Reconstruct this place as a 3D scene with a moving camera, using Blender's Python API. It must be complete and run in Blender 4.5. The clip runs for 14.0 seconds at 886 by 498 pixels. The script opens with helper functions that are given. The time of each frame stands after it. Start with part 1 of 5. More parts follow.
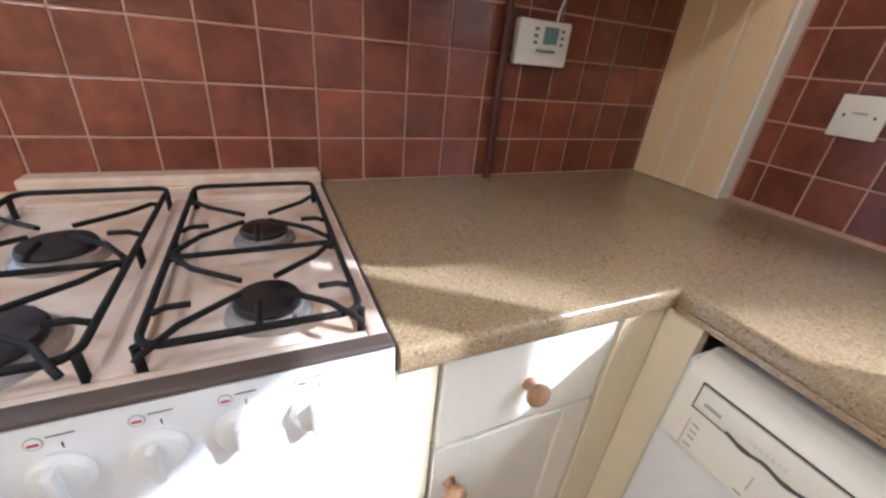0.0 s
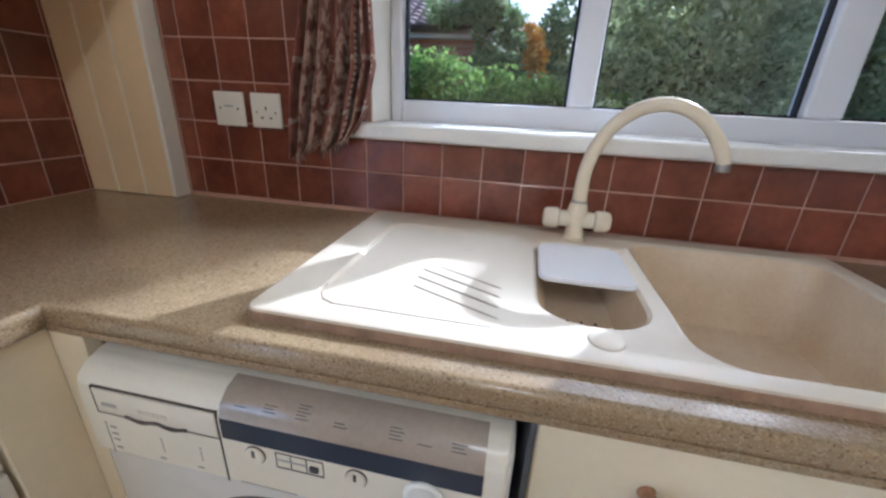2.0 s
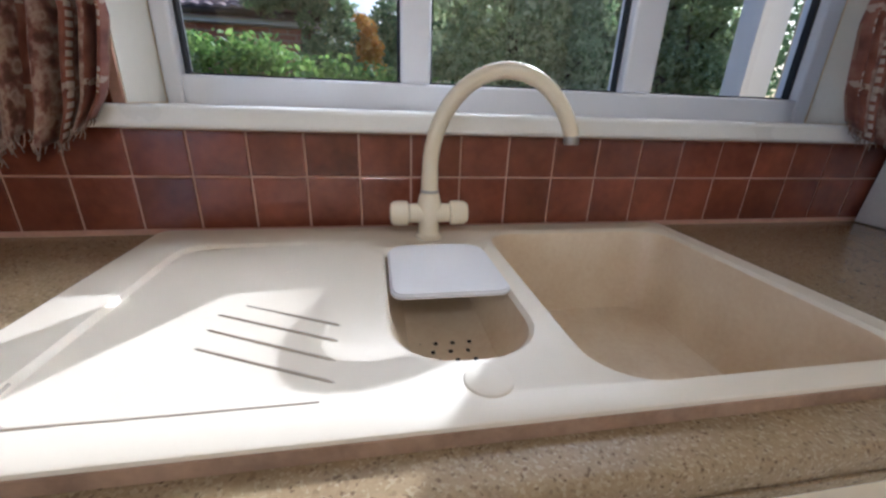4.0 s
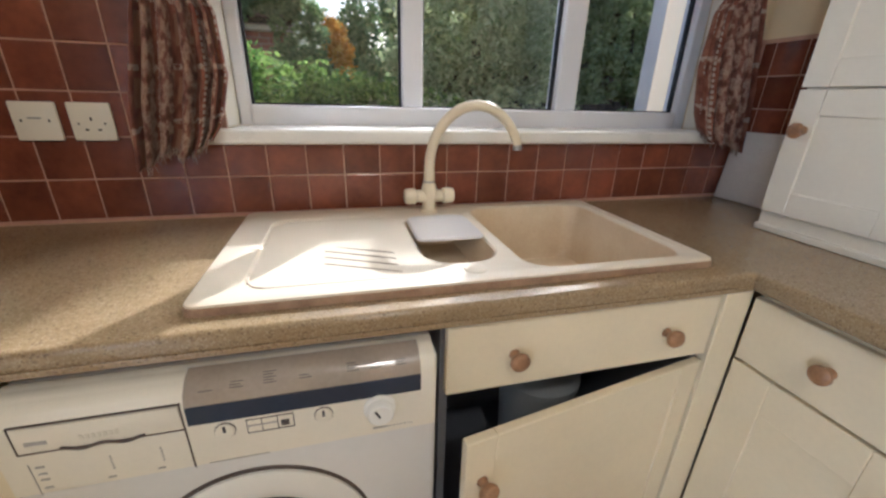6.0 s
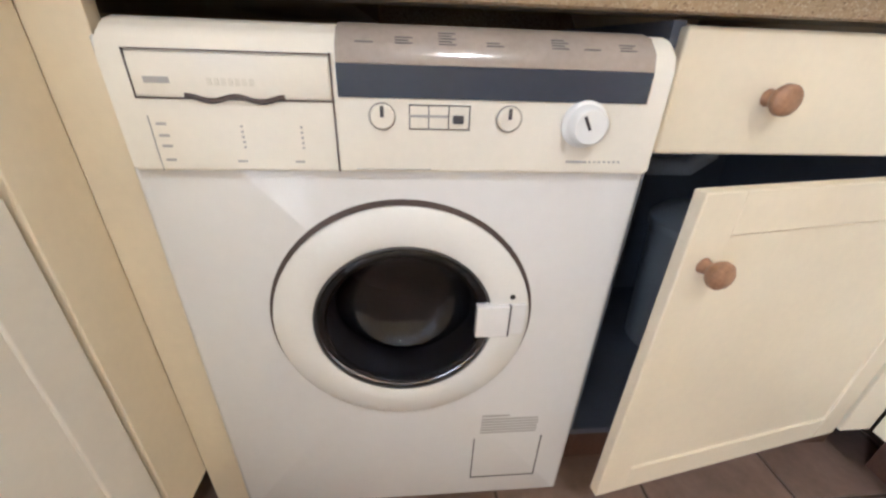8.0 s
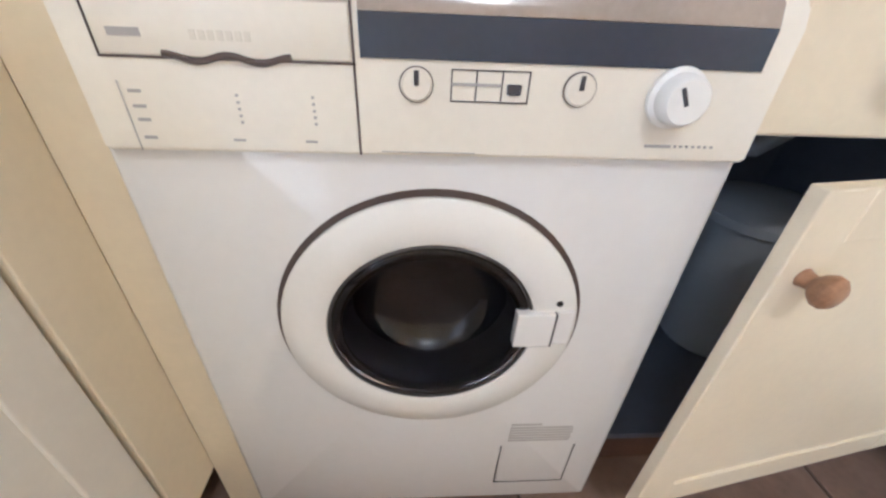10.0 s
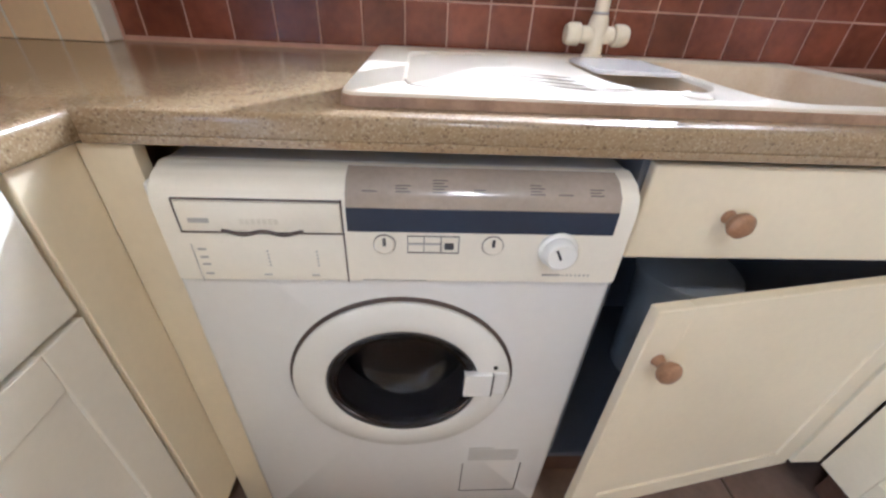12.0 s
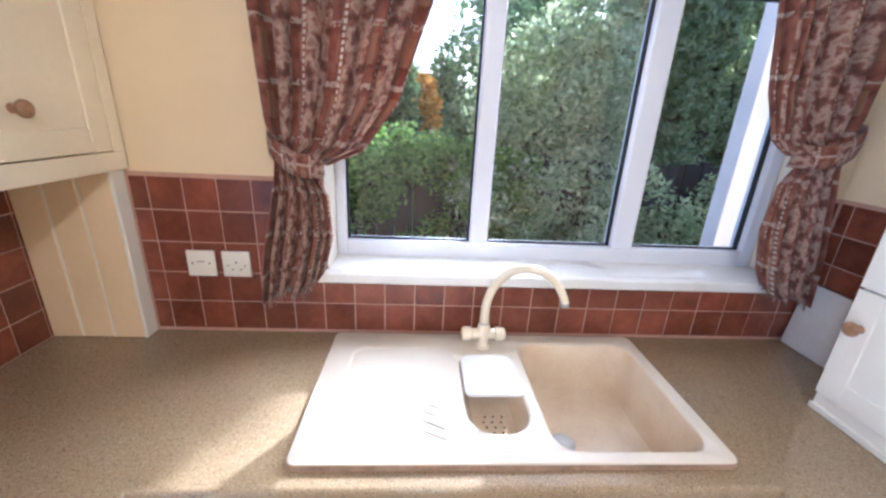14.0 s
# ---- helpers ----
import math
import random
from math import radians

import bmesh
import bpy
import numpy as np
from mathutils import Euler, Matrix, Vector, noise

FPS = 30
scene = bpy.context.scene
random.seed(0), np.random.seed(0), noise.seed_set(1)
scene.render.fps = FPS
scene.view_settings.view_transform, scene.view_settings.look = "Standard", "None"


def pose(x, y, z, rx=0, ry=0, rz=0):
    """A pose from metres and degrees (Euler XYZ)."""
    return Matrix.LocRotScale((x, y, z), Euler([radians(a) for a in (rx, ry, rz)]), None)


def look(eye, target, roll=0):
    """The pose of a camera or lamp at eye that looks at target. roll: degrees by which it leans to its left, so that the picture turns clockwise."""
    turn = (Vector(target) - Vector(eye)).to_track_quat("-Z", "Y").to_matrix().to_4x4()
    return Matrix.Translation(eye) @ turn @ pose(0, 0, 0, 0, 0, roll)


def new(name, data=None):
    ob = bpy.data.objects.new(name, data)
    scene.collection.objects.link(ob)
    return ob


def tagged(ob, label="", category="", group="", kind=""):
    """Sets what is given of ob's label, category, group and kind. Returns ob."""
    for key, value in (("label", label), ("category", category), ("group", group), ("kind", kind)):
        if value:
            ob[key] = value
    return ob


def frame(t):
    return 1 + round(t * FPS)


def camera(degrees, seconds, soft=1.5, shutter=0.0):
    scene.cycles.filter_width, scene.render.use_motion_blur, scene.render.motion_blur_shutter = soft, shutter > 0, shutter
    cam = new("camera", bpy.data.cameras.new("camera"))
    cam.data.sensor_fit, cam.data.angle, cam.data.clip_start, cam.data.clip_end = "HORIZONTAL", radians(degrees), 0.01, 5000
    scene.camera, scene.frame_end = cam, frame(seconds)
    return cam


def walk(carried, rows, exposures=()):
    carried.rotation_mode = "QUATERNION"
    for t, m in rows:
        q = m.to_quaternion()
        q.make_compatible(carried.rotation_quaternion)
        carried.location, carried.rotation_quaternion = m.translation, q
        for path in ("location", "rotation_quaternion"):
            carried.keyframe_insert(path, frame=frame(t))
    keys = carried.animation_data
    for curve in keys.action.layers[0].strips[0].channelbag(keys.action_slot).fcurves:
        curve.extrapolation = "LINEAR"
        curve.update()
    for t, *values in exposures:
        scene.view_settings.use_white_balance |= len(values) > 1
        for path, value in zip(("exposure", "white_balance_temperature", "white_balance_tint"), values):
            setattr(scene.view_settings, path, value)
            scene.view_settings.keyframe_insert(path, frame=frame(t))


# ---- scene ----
cam = camera(98.0, 14.0, soft=2.5)
PATH = [
    (0, (0.899, -1.159, 1.207), (-0.705, -0.376, 0.304), 5.7),
    (0.5, (1.019, -1.109, 1.258), (-0.432, -0.003, 0.44), 5.2),
    (1, (1.131, -1.055, 1.254), (-0.01, 0.407, 0.504), 4.6),
    (1.5, (1.213, -1.0, 1.236), (0.529, 0.735, 0.513), 3.3),
    (2, (1.238, -0.949, 1.214), (0.885, 0.88, 0.487), 2.7),
    (2.5, (1.25, -0.873, 1.184), (1.108, 0.985, 0.459), 2.3),
    (3, (1.268, -0.78, 1.159), (1.318, 1.092, 0.457), 1.8),
    (3.5, (1.273, -0.756, 1.158), (1.488, 1.104, 0.454), 2.0),
    (5.8, (1.164, -1.079, 1.265), (1.644, 0.718, 0.531), 1.5),
    (6, (1.134, -1.13, 1.238), (1.616, 0.668, 0.507), 1.6),
    (6.5, (1.072, -1.198, 1.145), (1.487, 0.614, 0.406), 1.7),
    (7, (1.005, -1.178, 1.002), (1.305, 0.644, 0.233), 2.3),
    (7.5, (0.989, -1.112, 0.895), (1.174, 0.682, 0.03), 1.9),
    (8, (0.969, -1.072, 0.84), (1.143, 0.689, -0.094), 2.1),
    (10.5, (0.943, -0.967, 0.828), (1.065, 0.706, -0.261), 2.8),
    (11, (0.947, -0.962, 0.828), (1.069, 0.707, -0.267), 2.9),
    (11.5, (0.952, -0.981, 0.866), (1.087, 0.689, -0.227), 3.1),
    (12, (0.986, -1.051, 1.039), (1.107, 0.617, -0.058), 3.1),
    (12.5, (1.055, -1.162, 1.276), (1.163, 0.499, 0.168), 3.2),
    (13, (1.126, -1.2, 1.457), (1.216, 0.464, 0.35), 3.1),
    (13.5, (1.143, -1.185, 1.579), (1.248, 0.61, 0.703), 3.1),
    (14, (1.155, -1.174, 1.636), (1.274, 0.713, 0.984), 2.9),
]
EXPOSURES = [(0, 1.05, 4850, 12), (0.7, 1.1, 4500, 9), (1.2, 0.85, 4400, 8), (2.0, 0.6, 4700, 9), (3.5, 0.4, 4800, 10), (6.5, 0.85, 5350, 9), (8.0, 1.45, 4950, 11), (11.5, 1.3, 4800, 12), (12.5, 0.9, 4850, 10), (13.5, 1.15, 4600, 8), (14, 1.55, 4700, 14)]
walk(cam, [(t, look(eye, target, roll)) for t, eye, target, roll in PATH], EXPOSURES)
SKY, SUN, BULB, DOOR_FILL = 0.12, 4.3, 18.0, 8.0

# ---------------------------------------------------------------- light
world = bpy.data.worlds.new("world")
scene.world = world
world.use_nodes = True
wn = world.node_tree.nodes
wn.clear()
sky = wn.new("ShaderNodeTexSky")
sky.sky_type = 'NISHITA'
sky.sun_disc = False
sky.sun_elevation = radians(33.5)
sky.sun_rotation = radians(35.6)
sky.dust_density = 5.0
bg = wn.new("ShaderNodeBackground")
bg.inputs["Strength"].default_value = SKY
wout = wn.new("ShaderNodeOutputWorld")
world.node_tree.links.new(sky.outputs[0], bg.inputs[0])
world.node_tree.links.new(bg.outputs[0], wout.inputs[0])

sun_data = bpy.data.lights.new("sun", 'SUN')
sun_data.energy = SUN
sun_data.angle = radians(0.6)
sun_data.color = (1.0, 0.93, 0.82)
sun = new("sun", sun_data)
sun.matrix_world = look((7.15, 10, 8.13), (0, 0, 0))

lamp_data = bpy.data.lights.new("ceiling_bulb", 'POINT')
lamp_data.energy = BULB
lamp_data.color = (1.0, 0.87, 0.69)
lamp_data.shadow_soft_size = 0.05
bulb = new("ceiling_bulb", lamp_data)
bulb.location = (1.3, -2.0, 2.315)
# added lamp for daylight through an unseen door, to brighten the dresser side
day = bpy.data.lights.new("dresser_fill_light", 'AREA')
day.shape = 'RECTANGLE'
day.size, day.size_y = 1.8, 0.7
day.energy = DOOR_FILL
day.color = (0.86, 0.93, 1.0)
day_ob = new("dresser_fill_light", day)
day_ob.matrix_world = pose(-0.13, -2.3, 1.04, 0, -90, 0)


# ---------------------------------------------------------------- materials
def mat(name, col, rough=0.5, metal=0.0, var=0.10, big=5.0, fine=140.0, bump=0.05, rnd=0.0, coat=0.0, tint=None, emit=0.0, dist=0.002):
    m = bpy.data.materials.new(name)
    m.use_nodes = True
    nt = m.node_tree
    n, l = nt.nodes, nt.links
    b = n["Principled BSDF"]
    b.inputs["Roughness"].default_value = rough
    b.inputs["Metallic"].default_value = metal
    b.inputs["Coat Weight"].default_value = coat
    b.inputs["Coat Roughness"].default_value = 0.08
    tc = n.new("ShaderNodeTexCoord")
    info = n.new("ShaderNodeObjectInfo")
    add = n.new("ShaderNodeVectorMath")
    add.operation = 'ADD'
    mul = n.new("ShaderNodeMath")
    mul.operation = 'MULTIPLY'
    mul.inputs[1].default_value = 37.0 if rnd else 0.0
    l.new(info.outputs["Random"], mul.inputs[0])
    l.new(tc.outputs["Object"], add.inputs[0])
    l.new(mul.outputs[0], add.inputs[1])
    n1 = n.new("ShaderNodeTexNoise")
    n1.inputs["Scale"].default_value = big
    n1.inputs["Detail"].default_value = 5
    n2 = n.new("ShaderNodeTexNoise")
    n2.inputs["Scale"].default_value = fine
    n2.inputs["Detail"].default_value = 3
    l.new(add.outputs[0], n1.inputs["Vector"])
    l.new(add.outputs[0], n2.inputs["Vector"])
    a = n.new("ShaderNodeMath")
    a.operation = 'MULTIPLY_ADD'
    a.inputs[1].default_value = 0.35
    l.new(n2.outputs["Fac"], a.inputs[0])
    l.new(n1.outputs["Fac"], a.inputs[2])
    mr = n.new("ShaderNodeMapRange")
    mr.inputs["From Min"].default_value = 0.35
    mr.inputs["From Max"].default_value = 1.0
    l.new(a.outputs[0], mr.inputs["Value"])
    mix = n.new("ShaderNodeMix")
    mix.data_type = 'RGBA'
    lo = tint if tint else [c * (1 - var * 2) for c in col]
    hi = [min(1, c * (1 + var)) for c in col]
    mix.inputs["A"].default_value = (*lo, 1)
    mix.inputs["B"].default_value = (*hi, 1)
    l.new(mr.outputs[0], mix.inputs["Factor"])
    out = mix.outputs["Result"]
    if rnd:
        hsv = n.new("ShaderNodeHueSaturation")
        v = n.new("ShaderNodeMapRange")
        v.inputs["To Min"].default_value = 1 - rnd
        v.inputs["To Max"].default_value = 1 + rnd
        l.new(info.outputs["Random"], v.inputs["Value"])
        l.new(v.outputs[0], hsv.inputs["Value"])
        l.new(out, hsv.inputs["Color"])
        out = hsv.outputs[0]
    l.new(out, b.inputs["Base Color"])
    rr = n.new("ShaderNodeMapRange")
    rr.inputs["To Min"].default_value = max(0.02, rough * 0.85)
    rr.inputs["To Max"].default_value = min(1, rough * 1.2)
    l.new(n1.outputs["Fac"], rr.inputs["Value"])
    l.new(rr.outputs[0], b.inputs["Roughness"])
    if bump:
        bp = n.new("ShaderNodeBump")
        bp.inputs["Strength"].default_value = bump
        bp.inputs["Distance"].default_value = dist
        l.new(a.outputs[0], bp.inputs["Height"])
        l.new(bp.outputs[0], b.inputs["Normal"])
    if emit:
        b.inputs["Emission Color"].default_value = (*col, 1)
        b.inputs["Emission Strength"].default_value = emit
    return m


def ramp(n, stops):
    r = n.new("ShaderNodeValToRGB")
    e = r.color_ramp.elements
    while len(e) < len(stops):
        e.new(0.5)
    for el, (p, c) in zip(e, stops):
        el.position = p
        el.color = (*c, 1)
    return r


def speckled():
    """Granite-effect laminate: tan ground with dark and pale grains."""
    m = bpy.data.materials.new("worktop_laminate")
    m.use_nodes = True
    n, l = m.node_tree.nodes, m.node_tree.links
    b = n["Principled BSDF"]
    tc = n.new("ShaderNodeTexCoord")
    v1 = n.new("ShaderNodeTexVoronoi")
    v1.inputs["Scale"].default_value = 400
    l.new(tc.outputs["Object"], v1.inputs["Vector"])
    sep = n.new("ShaderNodeSeparateColor")
    l.new(v1.outputs["Color"], sep.inputs[0])
    r1 = ramp(n, [(0.0, (0.15, 0.098, 0.055)), (0.06, (0.23, 0.155, 0.088)), (0.13, (0.285, 0.200, 0.108)), (0.75, (0.32, 0.23, 0.128)), (0.94, (0.38, 0.29, 0.18))])
    l.new(sep.outputs[0], r1.inputs[0])
    big = n.new("ShaderNodeTexNoise")
    big.inputs["Scale"].default_value = 4
    big.inputs["Detail"].default_value = 6
    l.new(tc.outputs["Object"], big.inputs["Vector"])
    hsv = n.new("ShaderNodeHueSaturation")
    mr = n.new("ShaderNodeMapRange")
    mr.inputs["To Min"].default_value = 0.9
    mr.inputs["To Max"].default_value = 1.1
    l.new(big.outputs["Fac"], mr.inputs["Value"])
    l.new(mr.outputs[0], hsv.inputs["Value"])
    l.new(r1.outputs[0], hsv.inputs["Color"])
    l.new(hsv.outputs[0], b.inputs["Base Color"])
    rr = n.new("ShaderNodeMapRange")
    b.inputs["Coat Weight"].default_value = 0.35
    b.inputs["Coat Roughness"].default_value = 0.14
    rr.inputs["To Min"].default_value = 0.20
    rr.inputs["To Max"].default_value = 0.27
    l.new(big.outputs["Fac"], rr.inputs["Value"])
    l.new(rr.outputs[0], b.inputs["Roughness"])
    bp = n.new("ShaderNodeBump")
    bp.inputs["Strength"].default_value = 0.05
    bp.inputs["Distance"].default_value = 0.0005
    l.new(sep.outputs[0], bp.inputs["Height"])
    l.new(bp.outputs[0], b.inputs["Normal"])
    return m


def curtain_cloth():
    """Printed furnishing cotton: brick stripes with tan blocks, mauve flecked stripes, rows of pale dots."""
    m = bpy.data.materials.new("curtain_cloth")
    m.use_nodes = True
    n, l = m.node_tree.nodes, m.node_tree.links
    b = n["Principled BSDF"]
    b.inputs["Roughness"].default_value = 0.9
    b.inputs["Sheen Weight"].default_value = 0.2
    uv = n.new("ShaderNodeUVMap")
    uv.uv_map = "cloth"
    sep = n.new("ShaderNodeSeparateXYZ")
    l.new(uv.outputs[0], sep.inputs[0])

    def calc(op, a, c, third=None):
        k = n.new("ShaderNodeMath")
        k.operation = op
        for q, v in enumerate((a, c) if third is None else (a, c, third)):
            if isinstance(v, (int, float)):
                k.inputs[q].default_value = v
            else:
                l.new(v, k.inputs[q])
        return k.outputs[0]

    def blend(fac, a, c):
        k = n.new("ShaderNodeMix")
        k.data_type = 'RGBA'
        l.new(fac, k.inputs["Factor"])
        for nm, v in (("A", a), ("B", c)):
            if isinstance(v, tuple):
                k.inputs[nm].default_value = (*v, 1)
            else:
                l.new(v, k.inputs[nm])
        return k.outputs["Result"]

    def noise(scale, detail=3):
        k = n.new("ShaderNodeTexNoise")
        k.inputs["Scale"].default_value = scale
        k.inputs["Detail"].default_value = detail
        l.new(uv.outputs[0], k.inputs["Vector"])
        return k.outputs["Fac"]

    wob = calc('MULTIPLY_ADD', noise(14), 0.012, sep.outputs["X"])
    across = calc('FRACT', calc('MULTIPLY', wob, 5.5), 0.0)
    along = calc('FRACT', calc('MULTIPLY_ADD', noise(9), 0.05, calc('MULTIPLY', sep.outputs["Y"], 7.0)), 0.0)
    # brick stripe with tan blocks between pale bars
    ground = ramp(n, [(0.35, (0.19, 0.066, 0.044)), (0.55, (0.33, 0.125, 0.08)), (0.72, (0.42, 0.20, 0.13))])
    l.new(noise(22, 5), ground.inputs[0])
    block = calc('MULTIPLY', calc('MULTIPLY', calc('GREATER_THAN', along, 0.30), calc('LESS_THAN', along, 0.78)), calc('MULTIPLY', calc('GREATER_THAN', across, 0.14), calc('LESS_THAN', across, 0.34)))
    brick = blend(calc('MULTIPLY', block, 0.75), ground.outputs[0], (0.40, 0.22, 0.13))
    bar = calc('MULTIPLY', calc('GREATER_THAN', along, 0.90), calc('GREATER_THAN', noise(60), 0.47))
    brick = blend(calc('MULTIPLY', bar, 0.8), brick, (0.66, 0.52, 0.40))
    # mauve stripe thick with pale and slate flecks
    fleck = ramp(n, [(0.36, (0.15, 0.068, 0.05)), (0.46, (0.30, 0.135, 0.10)), (0.56, (0.56, 0.40, 0.30)), (0.66, (0.36, 0.21, 0.16))])
    l.new(noise(30, 4), fleck.inputs[0])
    stripe = calc('GREATER_THAN', across, 0.52)
    col = blend(stripe, brick, fleck.outputs[0])
    # rows of pale dots down the stripe's edge
    dv = calc('ABSOLUTE', calc('SUBTRACT', calc('FRACT', calc('MULTIPLY', sep.outputs["Y"], 62.0), 0.0), 0.5), 0.0)
    dots = calc('MULTIPLY', calc('LESS_THAN', dv, 0.3), calc('LESS_THAN', calc('ABSOLUTE', calc('SUBTRACT', across, 0.47), 0.0), 0.035))
    col = blend(calc('MULTIPLY', dots, 0.9), col, (0.74, 0.64, 0.53))
    l.new(col, b.inputs["Base Color"])
    bp = n.new("ShaderNodeBump")
    bp.inputs["Strength"].default_value = 0.3
    bp.inputs["Distance"].default_value = 0.001
    l.new(noise(400), bp.inputs["Height"])
    l.new(bp.outputs[0], b.inputs["Normal"])
    t = n.new("ShaderNodeBsdfTranslucent")
    l.new(col, t.inputs[0])
    mx = n.new("ShaderNodeMixShader")
    mx.inputs[0].default_value = 0.42
    l.new(b.outputs[0], mx.inputs[1])
    l.new(t.outputs[0], mx.inputs[2])
    l.new(mx.outputs[0], n["Material Output"].inputs[0])
    return m


def leaf_mat(name, a, c, trans=0.25):
    m = bpy.data.materials.new(name)
    m.use_nodes = True
    n, l = m.node_tree.nodes, m.node_tree.links
    b = n["Principled BSDF"]
    b.inputs["Roughness"].default_value = 0.5
    g = n.new("ShaderNodeNewGeometry")
    r = ramp(n, [(0.0, a), (1.0, c)])
    l.new(g.outputs["Random Per Island"], r.inputs[0])
    l.new(r.outputs[0], b.inputs["Base Color"])
    t = n.new("ShaderNodeBsdfTranslucent")
    l.new(r.outputs[0], t.inputs[0])
    mx = n.new("ShaderNodeMixShader")
    mx.inputs[0].default_value = trans
    l.new(b.outputs[0], mx.inputs[1])
    l.new(t.outputs[0], mx.inputs[2])
    l.new(mx.outputs[0], n["Material Output"].inputs[0])
    return m


def glass_mat(name, col=(1, 1, 1), rough=0.0, ior=1.45):
    m = bpy.data.materials.new(name)
    m.use_nodes = True
    b = m.node_tree.nodes["Principled BSDF"]
    b.inputs["Base Color"].default_value = (*col, 1)
    b.inputs["Transmission Weight"].default_value = 1
    b.inputs["Roughness"].default_value = rough
    b.inputs["IOR"].default_value = ior
    return m


M_TILE = mat("tile_glaze", (0.25, 0.073, 0.037), 0.22, tint=(0.095, 0.026, 0.017), big=11, fine=60, bump=0.12, rnd=0.22, coat=0.15)
M_GROUT = mat("tile_grout", (0.56, 0.32, 0.225), 0.9, var=0.15, big=14)
M_CREAM = mat("cream_wall_paint", (0.82, 0.645, 0.40), 0.75, var=0.05, big=3, fine=220, bump=0.08)
M_CEIL = mat("ceiling_paint", (0.82, 0.80, 0.74), 0.85, var=0.04)
M_CAB = mat("cream_cabinet_paint", (0.84, 0.735, 0.535), 0.38, var=0.05, big=3.5, fine=90, bump=0.05)
M_CABW = mat("pale_cabinet_paint", (0.84, 0.79, 0.68), 0.36, var=0.04, big=3.5, fine=90, bump=0.05)
M_TG = mat("cream_board_paint", (0.86, 0.65, 0.39), 0.5, var=0.06, big=4, fine=70, bump=0.08)
M_TOP = speckled()
M_SINK = mat("cream_sink_composite", (0.70, 0.615, 0.49), 0.42, var=0.04, big=4, fine=260, bump=0.0, tint=(0.685, 0.60, 0.475))
M_BOWL = mat("stained_bowl_composite", (0.78, 0.67, 0.51), 0.32, var=0.07, big=6, fine=120, bump=0.03, tint=(0.62, 0.45, 0.28))
M_TAP = mat("cream_tap_enamel", (0.80, 0.70, 0.52), 0.22, var=0.03, bump=0.0, coat=0.4)
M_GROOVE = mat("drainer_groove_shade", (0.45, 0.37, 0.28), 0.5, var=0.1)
M_UPVC = mat("white_window_plastic", (0.80, 0.80, 0.84), 0.32, var=0.03, bump=0.02)
M_SILL = mat("white_sill_gloss", (0.84, 0.82, 0.78), 0.28, var=0.05, big=6)
M_SEAL = mat("black_window_gasket", (0.02, 0.02, 0.022), 0.7)
M_GLASS = glass_mat("window_glass")
M_ENAMEL = mat("white_appliance_enamel", (0.80, 0.79, 0.77), 0.07, var=0.03, big=2.5, fine=60, bump=0.015, coat=1.0)
M_FASCIA = mat("cream_appliance_plastic", (0.80, 0.75, 0.64), 0.3, var=0.04, bump=0.02)
M_RING = mat("off_white_door_plastic", (0.81, 0.79, 0.74), 0.22, var=0.03, bump=0.0)
M_NAVY = mat("navy_panel_gloss", (0.03, 0.043, 0.072), 0.12, var=0.1, bump=0.0, coat=0.3)
M_SMOKE = mat("smoked_panel_plastic", (0.36, 0.30, 0.25), 0.16, var=0.15, bump=0.0, coat=0.5)
M_DARK = mat("dark_gap", (0.02, 0.016, 0.014), 0.7)
M_INK = mat("dark_print", (0.06, 0.055, 0.06), 0.6)
M_GREYINK = mat("grey_print", (0.42, 0.40, 0.38), 0.6)
M_RED = mat("red_print", (0.5, 0.02, 0.02), 0.5)
M_DRUMGLASS = glass_mat("smoky_porthole_glass", (0.42, 0.42, 0.48), 0.02, 1.45)
M_RUBBER = mat("porthole_rubber", (0.05, 0.042, 0.038), 0.45)
M_WOOD = mat("brown_knob_wood", (0.38, 0.20, 0.10), 0.42, var=0.3, big=40, fine=200, coat=0.2)
M_HOB = mat("hob_enamel", (0.80, 0.70, 0.60), 0.2, var=0.06, big=9, fine=40, bump=0.02, tint=(0.55, 0.36, 0.24), coat=0.3)
M_IRON = mat("black_pan_support", (0.012, 0.009, 0.008), 0.7, var=0.3, big=60)
M_IRON.node_tree.nodes["Principled BSDF"].inputs["Specular IOR Level"].default_value = 0.25
M_BURNER = mat("burner_cap_black", (0.012, 0.010, 0.010), 0.45)
M_ALU = mat("burner_ring_metal", (0.42, 0.40, 0.38), 0.4, metal=0.8)
M_STOVE = mat("white_cooker_enamel", (0.82, 0.82, 0.82), 0.17, var=0.03, bump=0.02, coat=0.4)
M_TRIM = mat("brown_cooker_trim", (0.09, 0.065, 0.055), 0.35)
M_KNOBW = mat("white_knob_plastic", (0.78, 0.77, 0.74), 0.3, var=0.05)
M_PIPE = mat("maroon_painted_pipe", (0.09, 0.02, 0.018), 0.35, var=0.2)
M_PLASTIC = mat("white_switch_plastic", (0.82, 0.77, 0.66), 0.35, var=0.03)
M_WHITE = mat("white_plastic", (0.85, 0.84, 0.80), 0.35, var=0.03)
M_LCD = mat("lcd_green_grey", (0.17, 0.27, 0.27), 0.2, var=0.1)
M_CLOTH = curtain_cloth()
M_FRINGE = mat("frayed_thread", (0.42, 0.30, 0.23), 0.9, var=0.4, big=30)
M_FLOOR = mat("brown_floor_tile", (0.27, 0.18, 0.13), 0.42, var=0.2, big=7, fine=60, bump=0.12, rnd=0.12, tint=(0.15, 0.095, 0.065))
M_FGROUT = mat("floor_joint", (0.10, 0.07, 0.05), 0.9)
